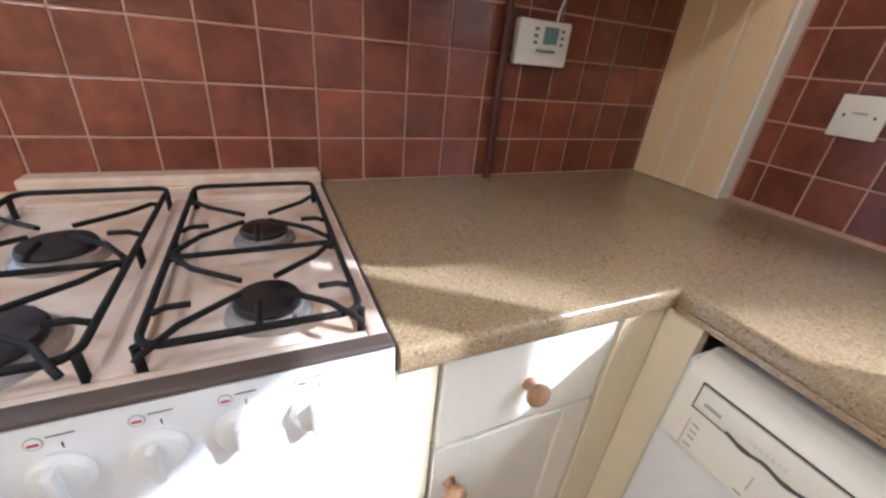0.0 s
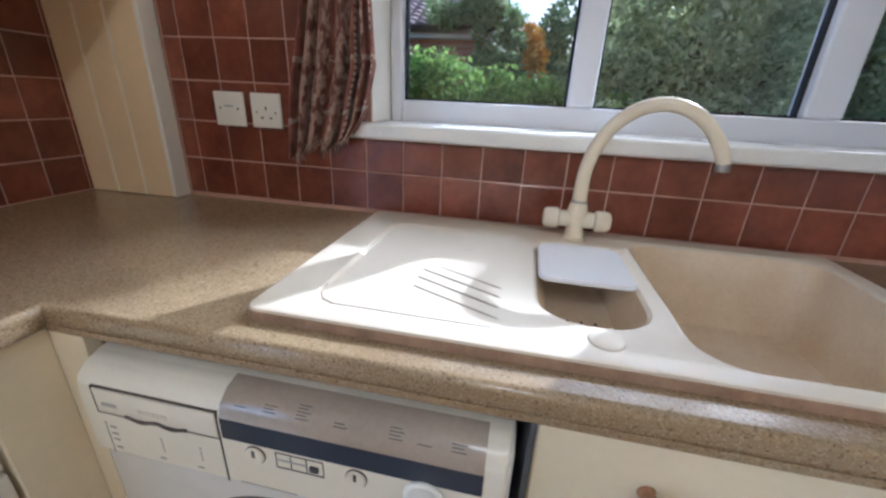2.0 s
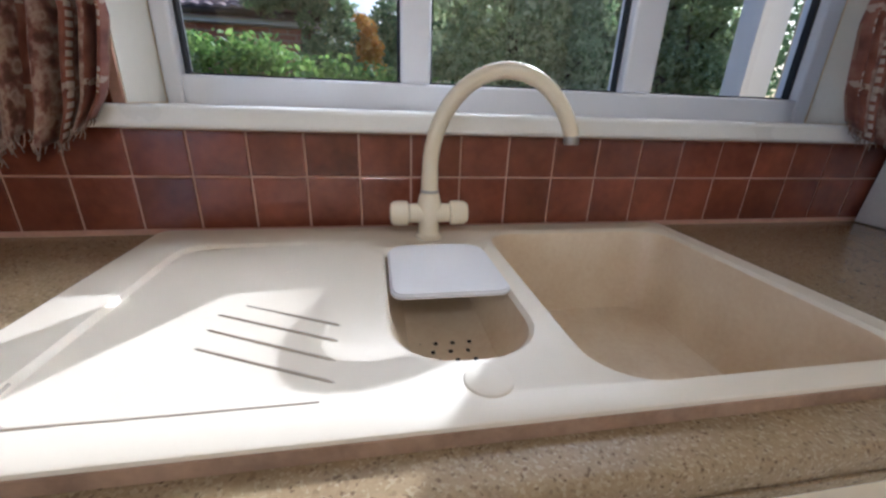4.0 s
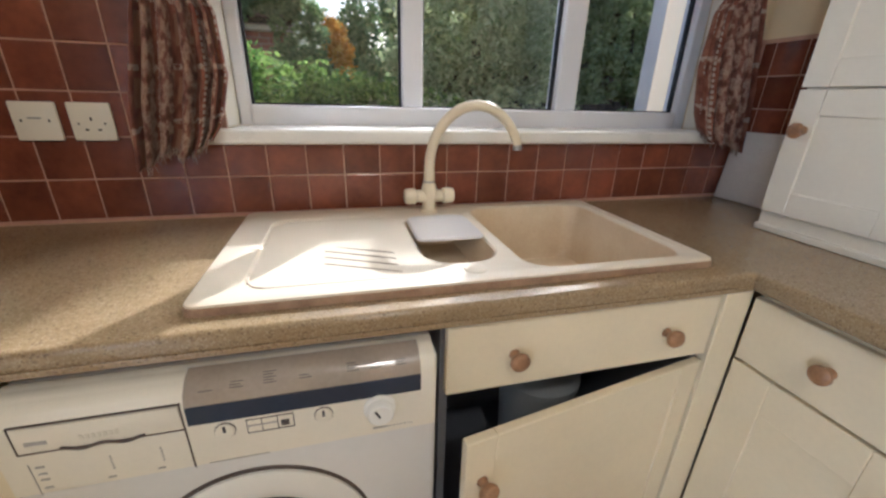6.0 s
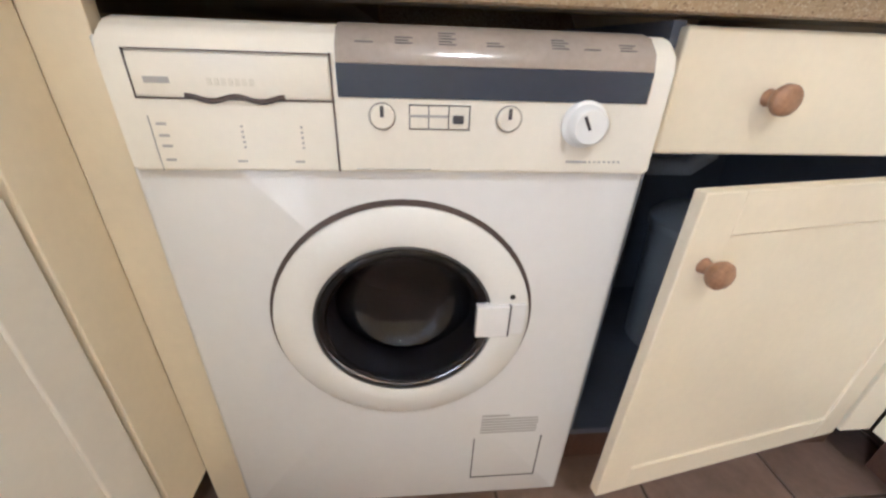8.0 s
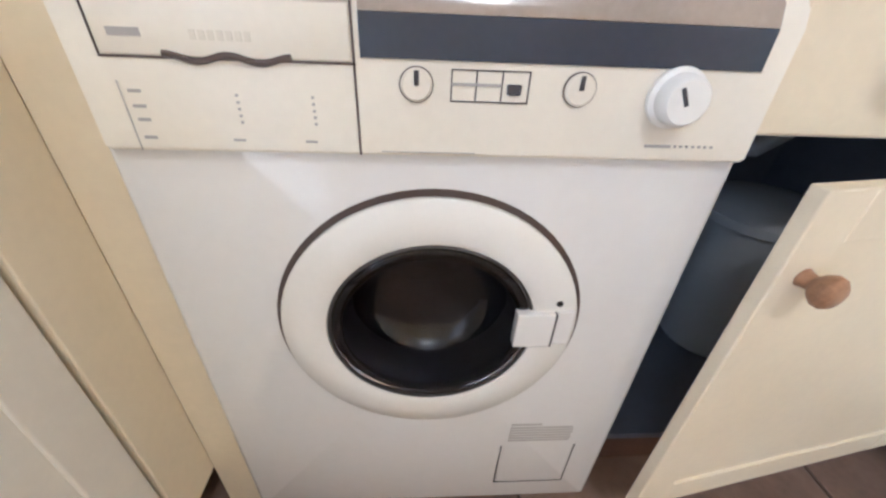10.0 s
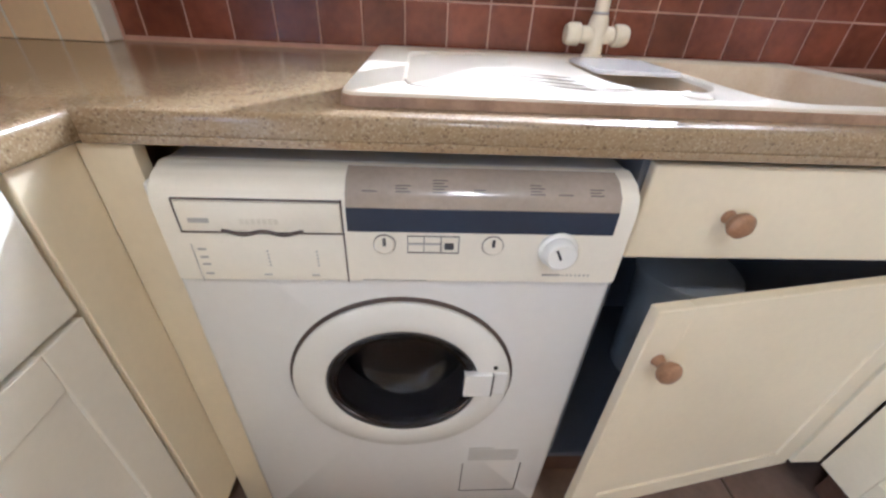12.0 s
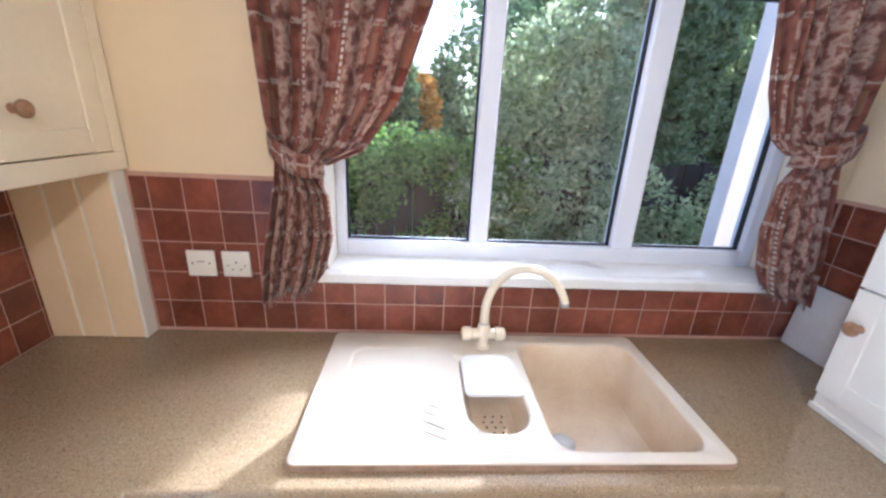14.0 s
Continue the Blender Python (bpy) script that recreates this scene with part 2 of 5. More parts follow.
M_PLINTH = mat("brown_plinth_wood", (0.14, 0.07, 0.04), 0.5, var=0.3, big=12)
M_CARC = mat("grey_carcass_board", (0.17, 0.18, 0.21), 0.6, var=0.08)
M_WASTE = mat("brushed_waste_steel", (0.55, 0.54, 0.52), 0.5, metal=0.5)
M_BIN = mat("grey_bin_plastic", (0.42, 0.43, 0.43), 0.45, var=0.05)
M_BOARD = mat("white_marbled_board", (0.80, 0.78, 0.74), 0.3, var=0.05, big=6, tint=(0.6, 0.58, 0.56))
M_SHADE = mat("opal_glass_shade", (1.0, 0.85, 0.65), 0.3, var=0.0, emit=6.0)
M_BRICK = mat("red_brick", (0.52, 0.19, 0.14), 0.9, var=0.25, big=7, fine=60, bump=0.3)
M_MORTAR = mat("brick_mortar", (0.5, 0.38, 0.33), 0.95, var=0.15)
M_ROOF = mat("clay_roof_tile", (0.42, 0.30, 0.28), 0.85, var=0.3, big=5)
M_BOARDW = mat("white_fascia_paint", (0.7, 0.66, 0.6), 0.6, var=0.1)
M_SOIL = mat("garden_ground", (0.09, 0.085, 0.045), 0.95, var=0.35, big=2, fine=40, bump=0.4, dist=0.02)
M_FENCE = mat("dark_fence_wood", (0.055, 0.04, 0.03), 0.85, var=0.3, big=9)
M_BARK = mat("tree_bark", (0.10, 0.075, 0.05), 0.9, var=0.3, big=12, fine=60, bump=0.5, dist=0.01)
M_LEAF_IVY = leaf_mat("ivy_leaf", (0.10, 0.20, 0.05), (0.40, 0.56, 0.14), 0.55)
M_LEAF_A = leaf_mat("shrub_leaf", (0.28, 0.35, 0.16), (0.66, 0.70, 0.42), 0.62)
M_LEAF_B = leaf_mat("dark_tree_leaf", (0.16, 0.26, 0.11), (0.40, 0.52, 0.24), 0.58)
M_LEAF_O = leaf_mat("orange_leaf", (0.70, 0.32, 0.04), (0.85, 0.55, 0.12), 0.55)


# ---------------------------------------------------------------- helpers
def thing(name, loc=(0, 0, 0), label="", category="", group="", rz=0.0):
    ob = new(name)
    ob.empty_display_size = 0.05
    ob.matrix_basis = pose(*loc, 0, 0, rz)
    ob["base"] = loc
    return tagged(ob, label, category, group)


def smooth(me, on=True):
    me.polygons.foreach_set("use_smooth", [on] * len(me.polygons))


def part(name, bm, material, parent=None, label="", shade=False):
    """One mesh object; its coordinates are the world's, as they are before its thing is turned."""
    me = bpy.data.meshes.new(name)
    bmesh.ops.recalc_face_normals(bm, faces=bm.faces)
    bm.to_mesh(me)
    bm.free()
    me.materials.append(material)
    if shade:
        smooth(me)
        me.set_sharp_from_angle(angle=radians(40))
    ob = new(name, me)
    if parent is not None:
        ob.parent = parent
        if parent.type == 'EMPTY':
            ob.matrix_parent_inverse = Matrix.Translation([-c for c in parent["base"]])
    if label:
        ob["label"] = label
    return ob


def structure(name, bm, material, label, category):
    return tagged(part(name, bm, material), label, category, kind="structure")


def box(bm, lo, hi, bev=0.0, seg=2, m=None):
    r = bmesh.ops.create_cube(bm, size=1.0)
    vs = r["verts"]
    for v in vs:
        v.co = Vector([lo[i] + (v.co[i] + 0.5) * (hi[i] - lo[i]) for i in range(3)])
    if bev:
        es = list({e for v in vs for e in v.link_edges})
        out = bmesh.ops.bevel(bm, geom=es, offset=bev, segments=seg, affect='EDGES', profile=0.5)
        vs = list({v for f in out["faces"] for v in f.verts} | {v for v in vs if v.is_valid})
    if m is not None:
        bmesh.ops.transform(bm, matrix=m, verts=vs)
    return vs


def boxes(*items, bev=0.0, m=None):
    bm = bmesh.new()
    for lo, hi in items:
        box(bm, lo, hi, bev, m=m)
    return bm


def lathe(bm, profile, origin, axis, seg=28):
    """Turn (radius, height) pairs about axis from origin; closed at both ends."""
    q = Vector((0, 0, 1)).rotation_difference(Vector(axis)).to_matrix()
    rings = []
    for r, h in profile:
        rings.append([bm.verts.new(Vector(origin) + q @ Vector((r * math.cos(2 * math.pi * i / seg), r * math.sin(2 * math.pi * i / seg), h))) for i in range(seg)])
    for a, b in zip(rings, rings[1:]):
        for i in range(seg):
            bm.faces.new((a[i], a[(i + 1) % seg], b[(i + 1) % seg], b[i]))
    bm.faces.new(rings[0][::-1])
    bm.faces.new(rings[-1])
    return bm


def tube(bm, pts, r, seg=10):
    pts = [Vector(p) for p in pts]
    rings = []
    up = Vector((0.3, 0.2, 1)).normalized()
    for i, p in enumerate(pts):
        d = (pts[min(i + 1, len(pts) - 1)] - pts[max(i - 1, 0)]).normalized()
        u = d.cross(up)
        if u.length < 0.05:
            u = d.cross(Vector((1, 0, 0)))
        u.normalize()
        w = d.cross(u)
        rr = r[i] if isinstance(r, (list, tuple)) else r
        rings.append([bm.verts.new(p + rr * (math.cos(2 * math.pi * k / seg) * u + math.sin(2 * math.pi * k / seg) * w)) for k in range(seg)])
    for a, b in zip(rings, rings[1:]):
        for k in range(seg):
            bm.faces.new((a[k], a[(k + 1) % seg], b[(k + 1) % seg], b[k]))
    bm.faces.new(rings[0][::-1])
    bm.faces.new(rings[-1])
    return bm


def rounded(x0, x1, y0, y1, radii, seg=6):
    """Corner loop; radii from the (x0, y0) corner on, anticlockwise."""
    out = []
    cs = [(x0, y0, 180), (x1, y0, 270), (x1, y1, 0), (x0, y1, 90)]
    for (x, y, a0), r in zip(cs, radii):
        cx = x + r if x == x0 else x - r
        cy = y + r if y == y0 else y - r
        for k in range(seg + 1):
            a = radians(a0 + 90 * k / seg)
            out.append((cx + r * math.cos(a), cy + r * math.sin(a)))
    return out


def arc_pts(c, r, a0, a1, n, plane):
    u, w = plane
    return [Vector(c) + r * (math.cos(radians(a0 + (a1 - a0) * k / n)) * Vector(u) + math.sin(radians(a0 + (a1 - a0) * k / n)) * Vector(w)) for k in range(n + 1)]


FACE = {"-y": 0, "+x": 90, "-x": -90}


def knob(parent, at, facing, r=0.019):
    d = {"-y": (0, -1, 0), "+x": (1, 0, 0), "-x": (-1, 0, 0)}[facing]
    bm = bmesh.new()
    lathe(bm, [(0.011, 0), (0.0095, 0.004), (0.0085, 0.011), (r * 0.8, 0.017), (r, 0.023), (r * 0.97, 0.029), (r * 0.7, 0.034), (r * 0.25, 0.0355)], at, d, 20)
    return part("knob", bm, M_WOOD, parent, "turned brown wooden knob", True)


def shaker(parent, at, w, h, facing, knob_at=None, name="door", rail=0.06, material=None, t=0.019):
    """A framed front with a sunk panel: at is its lower corner on the left as one faces it."""
    material = material or M_CAB
    m = Matrix.Translation(at) @ pose(0, 0, 0, 0, 0, FACE[facing])
    if rail:
        d = part(name, boxes(((rail - 0.004, 0.0045, rail - 0.004), (w - rail + 0.004, t - 0.003, h - rail + 0.004)), m=m), material, parent)
        for nm, lo, hi in (("stile", (0, 0, 0), (rail, t, h)), ("stile", (w - rail, 0, 0), (w, t, h)), ("rail", (rail, 0.0005, 0), (w - rail, t, rail)), ("rail", (rail, 0.0005, h - rail), (w - rail, t, h))):
            part(nm, boxes((lo, hi), bev=0.0022, m=m), material, d)
    else:
        d = part(name, boxes(((0, 0, 0), (w, t, h)), bev=0.004, m=m), material, parent)
    if knob_at:
        knob(d, m @ Vector((knob_at[0], 0, knob_at[1])), facing)
    return d


# ---------------------------------------------------------------- shell of the room
WT = 0.92  # worktop height
R = 2.52   # wall beyond the dresser
structure("floor", boxes(((0, -3.3, -0.12), (R, 0, -0.006))), M_FGROUT, "dark joints under brown floor tiles", "floor")
structure("ceiling", boxes(((0, -3.3, 2.4), (R, 0, 2.5))), M_CEIL, "plain off-white painted ceiling", "ceiling")
wall_window = structure("wall_north", boxes(((-0.15, 0, -0.12), (0.86, 0.25, 2.5)), ((2.41, 0, -0.12), (R + 0.15, 0.25, 2.5)), ((0.86, 0, -0.12), (2.41, 0.25, 1.112)), ((0.86, 0, 2.1), (2.41, 0.25, 2.5))), M_CREAM, "cream painted wall round the window", "wall")
wall_left = structure("wall_west", boxes(((-0.15, -1.85, -0.12), (0, 0, 2.5)), ((-0.15, -3.3, -0.12), (0, -2.75, 2.5)), ((-0.15, -2.75, 2.06), (0, -1.85, 2.5)), ((-0.15, -2.75, -0.12), (0, -1.85, -0.006))), M_CREAM, "cream painted wall behind the cooker", "wall")
wall_right = structure("wall_east", boxes(((R, -3.3, -0.12), (R + 0.15, 0, 2.5))), M_CREAM, "cream painted wall behind the dresser", "wall")
structure("wall_south", boxes(((-0.15, -3.45, -0.12), (R + 0.15, -3.3, 2.5))), M_CREAM, "plain cream painted wall", "wall")

# grout beds that carry the tiles
BED = 0.005
bed_left = part("tile_bed", boxes(((0, -1.84, WT), (BED, -0.0, 1.442))), M_GROUT, wall_left, "pinkish tile grout")
bed_win = part("tile_bed", boxes(((BED, -BED, WT), (0.86, 0, 1.442)), ((0.86, -BED, WT), (2.41, 0, 1.112)), ((2.41, -BED, WT), (R - BED, 0, 1.442))), M_GROUT, wall_window, "pinkish tile grout")
bed_right = part("tile_bed", boxes(((R - BED, -1.6, WT), (R, -0.0, 1.442))), M_GROUT, wall_right, "pinkish tile grout")

# unseen glazed door beyond the cooker, added to light the dresser side
door = tagged(new("door_1"), "added white plastic glazed door, out of view", "door", kind="structure")
door["base"] = (0, 0, 0)
part("door_frame", boxes(((-0.11, -2.748, 0.0), (-0.05, -2.66, 2.058)), ((-0.11, -1.94, 0.0), (-0.05, -1.852, 2.058)), ((-0.11, -2.66, 0.0), (-0.05, -1.94, 0.12)), ((-0.11, -2.66, 1.96), (-0.05, -1.94, 2.058)), bev=0.004), M_UPVC, door)
dp = part("pane", boxes(((-0.083, -2.662, 0.118), (-0.077, -1.938, 1.962))), M_GLASS, door, "clear door glass")
dp.visible_shadow = False

# window: frame, mullions, panes, sill
win = tagged(new("window_1"), "white plastic three-light window above the sink", "window", kind="structure")
win["base"] = (0, 0, 0)
WX = [(0.896, 1.331), (1.395, 1.856), (1.935, 2.361)]
Z0, Z1 = 1.207, 2.03
F0, F1 = 0.135, 0.205
fr = boxes(((0.862, F0, 1.143), (0.896, F1, 2.098)), ((2.361, F0, 1.143), (2.408, F1, 2.098)), ((0.896, F0, 1.143), (2.361, F1, Z0)), ((0.896, F0, Z1), (2.361, F1, 2.098)),
           ((1.331, F0, Z0), (1.395, F1, Z1)), ((1.856, F0, Z0), (1.935, F1, Z1)), bev=0.006)
part("window_frame", fr, M_UPVC, win)
for a, b in WX:
    g = 0.006
    gs = part("gasket", boxes(((a - 0.001, 0.160, Z0 - 0.001), (a + g, 0.180, Z1)), ((b - g, 0.160, Z0), (b + 0.001, 0.180, Z1)), ((a + g, 0.160, Z0 - 0.001), (b - g, 0.180, Z0 + g * 0.7)), ((a + g, 0.160, Z1 - g), (b - g, 0.180, Z1 + 0.001))), M_SEAL, win, "black glazing gasket")
    p = part("pane", boxes(((a + 0.002, 0.168, Z0 + 0.002), (b - 0.002, 0.172, Z1 - 0.002))), M_GLASS, win, "clear window glass")
    p.visible_shadow = False
bm = bmesh.new()
box(bm, (0.80, -0.035, 1.114), (2.47, -0.0005, 1.152), 0.008, 3)
box(bm, (0.862, -0.002, 1.1145), (2.408, 0.136, 1.1515), 0.001)
part("window_sill", bm, M_SILL, win, "white gloss painted sill board")
part("reveal_lining", boxes(((0.8605, 0.001, 1.153), (0.8625, 0.134, 2.0985)), ((2.4075, 0.001, 1.153), (2.4095, 0.134, 2.0985))), M_CABW, win)

# ---------------------------------------------------------------- worktop
def worktop():
    xs = [0.006, 0.6, 0.905, 1.86, 1.944, R - 0.006]
    ys = [-1.62, -1.05, -0.6, -0.53, -0.06, -0.006]
    bm = bmesh.new()
    vv = {(x, y): bm.verts.new((x, y, WT)) for x in xs for y in ys}
    for i in range(5):
        for j in range(5):
            x, y = (xs[i] + xs[i + 1]) / 2, (ys[j] + ys[j + 1]) / 2
            keep = y > -0.6 or (x < 0.6 and y > -1.05) or x > 1.944
            if 0.905 < x < 1.86 and -0.53 < y < -0.06:
                keep = False
            if keep:
                bm.faces.new([vv[p] for p in ((xs[i], ys[j]), (xs[i + 1], ys[j]), (xs[i + 1], ys[j + 1]), (xs[i], ys[j + 1]))])
    bmesh.ops.delete(bm, geom=[v for v in bm.verts if not v.link_faces], context='VERTS')
    top = list(bm.faces)
    r = bmesh.ops.extrude_face_region(bm, geom=top)
    for v in r["geom"]:
        if isinstance(v, bmesh.types.BMVert):
            v.co.z -= 0.04
    es = []
    for e in bm.edges:
        a, b = e.verts[0].co, e.verts[1].co
        if abs(a.z - b.z) > 1e-4:
            continue
        front = (abs(a.y + 0.6) < 1e-4 and abs(b.y + 0.6) < 1e-4 and 0.59 < min(a.x, b.x) and max(a.x, b.x) < 1.95) or \
                (abs(a.x - 0.6) < 1e-4 and abs(b.x - 0.6) < 1e-4 and max(a.y, b.y) < -0.59) or (abs(a.x - 1.944) < 1e-4 and abs(b.x - 1.944) < 1e-4 and max(a.y, b.y) < -0.59)
        if front:
            es.append(e)
    bmesh.ops.recalc_face_normals(bm, faces=bm.faces)
    bmesh.ops.bevel(bm, geom=es, offset=0.011, segments=4, affect='EDGES', profile=0.5)
    ob = part("worktop", bm, M_TOP, None, shade=True)
    part("end_strip", boxes(((0.012, -1.0535, WT - 0.038), (0.590, -1.0505, WT + 0.002)), bev=0.0008), M_TRIM, ob, "thin dark brown end strip beside the cooker")
    part("edge_lipping", boxes(((0.602, -0.6035, WT - 0.0385), (1.942, -0.6005, WT - 0.028)), bev=0.0008), M_TOP, ob)
    return tagged(ob, "U-shaped tan speckled laminate worktop on cream units", "worktop")


worktop()

# ---------------------------------------------------------------- sink
def sink():
    s = thing("sink", (1.385, -0.293, WT), "cream composite one-and-a-half bowl sink let into the worktop", "sink")
    zt = WT + 0.018
    outer = rounded(0.886, 1.886, -0.551, -0.035, [0.02] * 4, 4)
    small = rounded(1.282, 1.443, -0.468, -0.165, [0.07, 0.07, 0.03, 0.03], 6)
    main = rounded(1.477, 1.848, -0.519, -0.086, [0.06, 0.05, 0.05, 0.05], 6)
    drain = rounded(0.958, 1.245, -0.512, -0.12, [0.04, 0.03, 0.03, 0.04], 5)
    bm = bmesh.new()

    def loop(pts, z):
        vs = [bm.verts.new((x, y, z)) for x, y in pts]
        return vs, [bm.edges.new((vs[i], vs[(i + 1) % len(vs)])) for i in range(len(vs))]

    def shrink(pts, k, dy=0.0):
        cx = (min(p[0] for p in pts) + max(p[0] for p in pts)) / 2
        cy = (min(p[1] for p in pts) + max(p[1] for p in pts)) / 2
        hx = (max(p[0] for p in pts) - min(p[0] for p in pts)) / 2
        hy = (max(p[1] for p in pts) - min(p[1] for p in pts)) / 2
        return [(cx + (x - cx) * (hx - k) / hx, cy + (y - cy) * (hy - k) / hy + dy) for x, y in pts]

    def bridge(a, b):
        for i in range(len(a)):
            bm.faces.new((a[i], a[(i + 1) % len(a)], b[(i + 1) % len(b)], b[i]))

    rim, e1 = loop(shrink(outer, 0.0035), zt)
    lo = loop(shrink(main, -0.004), zt)
    ls = loop(shrink(small, -0.004), zt)
    ld = loop(drain, zt)
    bmesh.ops.triangle_fill(bm, use_beauty=True, edges=e1 + lo[1] + ls[1] + ld[1])
    o2, _ = loop(shrink(outer, 0.0008), zt - 0.0012)
    o3, _ = loop(outer, zt - 0.0035)
    o4, _ = loop(outer, WT + 0.0005)
    bridge(rim, o2)
    bridge(o2, o3)
    bridge(o3, o4)
    d2, ed = loop(shrink(drain, 0.004), zt - 0.007)
    for v in d2:
        v.co.z = zt - 0.0075 * min(1.0, max(0.0, (1.241 - v.co.x) / 0.279))
    bridge(ld[0], d2)
    bmesh.ops.triangle_fill(bm, use_beauty=True, edges=ed)
    for l0, pts in ((lo[0], main), (ls[0], small)):
        l1, _ = loop(shrink(pts, 0.001), zt - 0.005)
        bridge(l0, l1)
    part("sink_top", bm, M_SINK, s, shade=True)
    for nm, pts, depth, mt in (("main_bowl", main, 0.175, M_BOWL), ("half_bowl", small, 0.075, M_BOWL)):
        bm = bmesh.new()
        a, _ = loop(shrink(pts, 0.001), zt - 0.005)
        b, _ = loop(shrink(pts, 0.006), zt - 0.02)
        c, _ = loop(shrink(pts, 0.016), zt - depth + 0.03)
        d, _ = loop(shrink(pts, 0.026), zt - depth + 0.008)
        e, ee = loop(shrink(pts, 0.045), zt - depth)
        for p, q in ((a, b), (b, c), (c, d), (d, e)):
            bridge(p, q)
        bmesh.ops.triangle_fill(bm, use_beauty=True, edges=ee)
        bowl = part(nm, bm, mt, s, "cream bowl with tea-coloured staining", True)
        cx = sum(p[0] for p in pts) / len(pts)
        if nm == "main_bowl":
            part("waste", lathe(bmesh.new(), [(0.036, 0), (0.036, 0.003), (0.030, 0.004), (0.026, 0.0015), (0.006, 0.0012), (0.0005, 0.003)], (1.58, -0.33, zt - depth + 0.0006), (0, 0, 1)), M_WASTE, bowl, "steel sink waste", True)
        else:
            for i in range(5):
                for j in range(6):
                    x, y = 1.316 + i * 0.0235 + 0.006 * (j % 2), -0.43 + j * 0.019
                    part("drain_hole", lathe(bmesh.new(), [(0.003, 0), (0.003, 0.0012)], (x, y, zt - depth), (0, 0, 1), 8), M_DARK, bowl)
    # brown band round the rim's face: its shade put into the colour
    bm = bmesh.new()
    a, _ = loop(shrink(outer, -0.0030), WT + 0.0004)
    b, _ = loop(shrink(outer, -0.0012), WT + 0.0125)
    c, _ = loop(shrink(outer, 0.0008), WT + 0.0135)
    bridge(a, b)
    bridge(b, c)
    part("sealant", bm, mat("rim_shade_brown", (0.34, 0.22, 0.14), 0.55, var=0.3, big=20, tint=(0.17, 0.10, 0.06)), s, "brown band giving the sink rim's face its shade")
    # drainer ridges; the first four wear the grooves' shade as a darker colour
    zr = zt - 0.007
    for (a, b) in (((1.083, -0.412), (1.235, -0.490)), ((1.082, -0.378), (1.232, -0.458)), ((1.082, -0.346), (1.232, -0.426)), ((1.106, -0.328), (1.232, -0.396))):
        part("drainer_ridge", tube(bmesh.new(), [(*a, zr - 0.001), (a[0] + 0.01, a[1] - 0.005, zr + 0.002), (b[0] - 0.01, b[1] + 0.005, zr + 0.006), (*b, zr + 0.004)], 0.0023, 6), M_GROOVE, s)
    for (a, b) in (((1.087, -0.307), (1.222, -0.245)), ((1.087, -0.285), (1.19, -0.238)), ((1.09, -0.262), (1.16, -0.23))):
        part("drainer_ridge", tube(bmesh.new(), [(*a, zr - 0.001), (*b, zr + 0.004)], 0.0022, 6), M_SINK, s)
    # darker line along the recess's front lip, painting the shade there
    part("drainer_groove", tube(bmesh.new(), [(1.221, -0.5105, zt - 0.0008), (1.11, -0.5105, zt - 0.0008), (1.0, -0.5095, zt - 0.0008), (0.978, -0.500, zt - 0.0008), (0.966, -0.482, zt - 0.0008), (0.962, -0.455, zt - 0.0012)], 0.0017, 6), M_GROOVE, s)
    part("tap_hole_cover", lathe(bmesh.new(), [(0.023, 0), (0.022, 0.002), (0.017, 0.004)], (1.367, -0.502, zt), (0, 0, 1)), M_SINK, s, "round moulded tap-hole cap", True)

    # white lid that lies over the half bowl
    bm = bmesh.new()
    lid_loop = rounded(1.286, 1.446, -0.345, -0.163, [0.02, 0.02, 0.036, 0.036], 5)
    f = bm.faces.new([bm.verts.new((x, y, WT + 0.0185)) for x, y in lid_loop])
    r = bmesh.ops.extrude_face_region(bm, geom=[f])
    for v in r["geom"]:
        if isinstance(v, bmesh.types.BMVert):
            v.co.z += 0.0065
    bmesh.ops.recalc_face_normals(bm, faces=bm.faces)
    bmesh.ops.bevel(bm, geom=[e for e in bm.edges if abs(e.verts[0].co.z - WT - 0.0250) < 1e-4 and abs(e.verts[1].co.z - WT - 0.0250) < 1e-4], offset=0.0028, segments=3, affect='EDGES')
    part("lid", bm, mat("white_lid_plastic", (0.84, 0.82, 0.82), 0.25, var=0.03, coat=0.3), s, "white plastic lid across the half bowl", True)


sink()

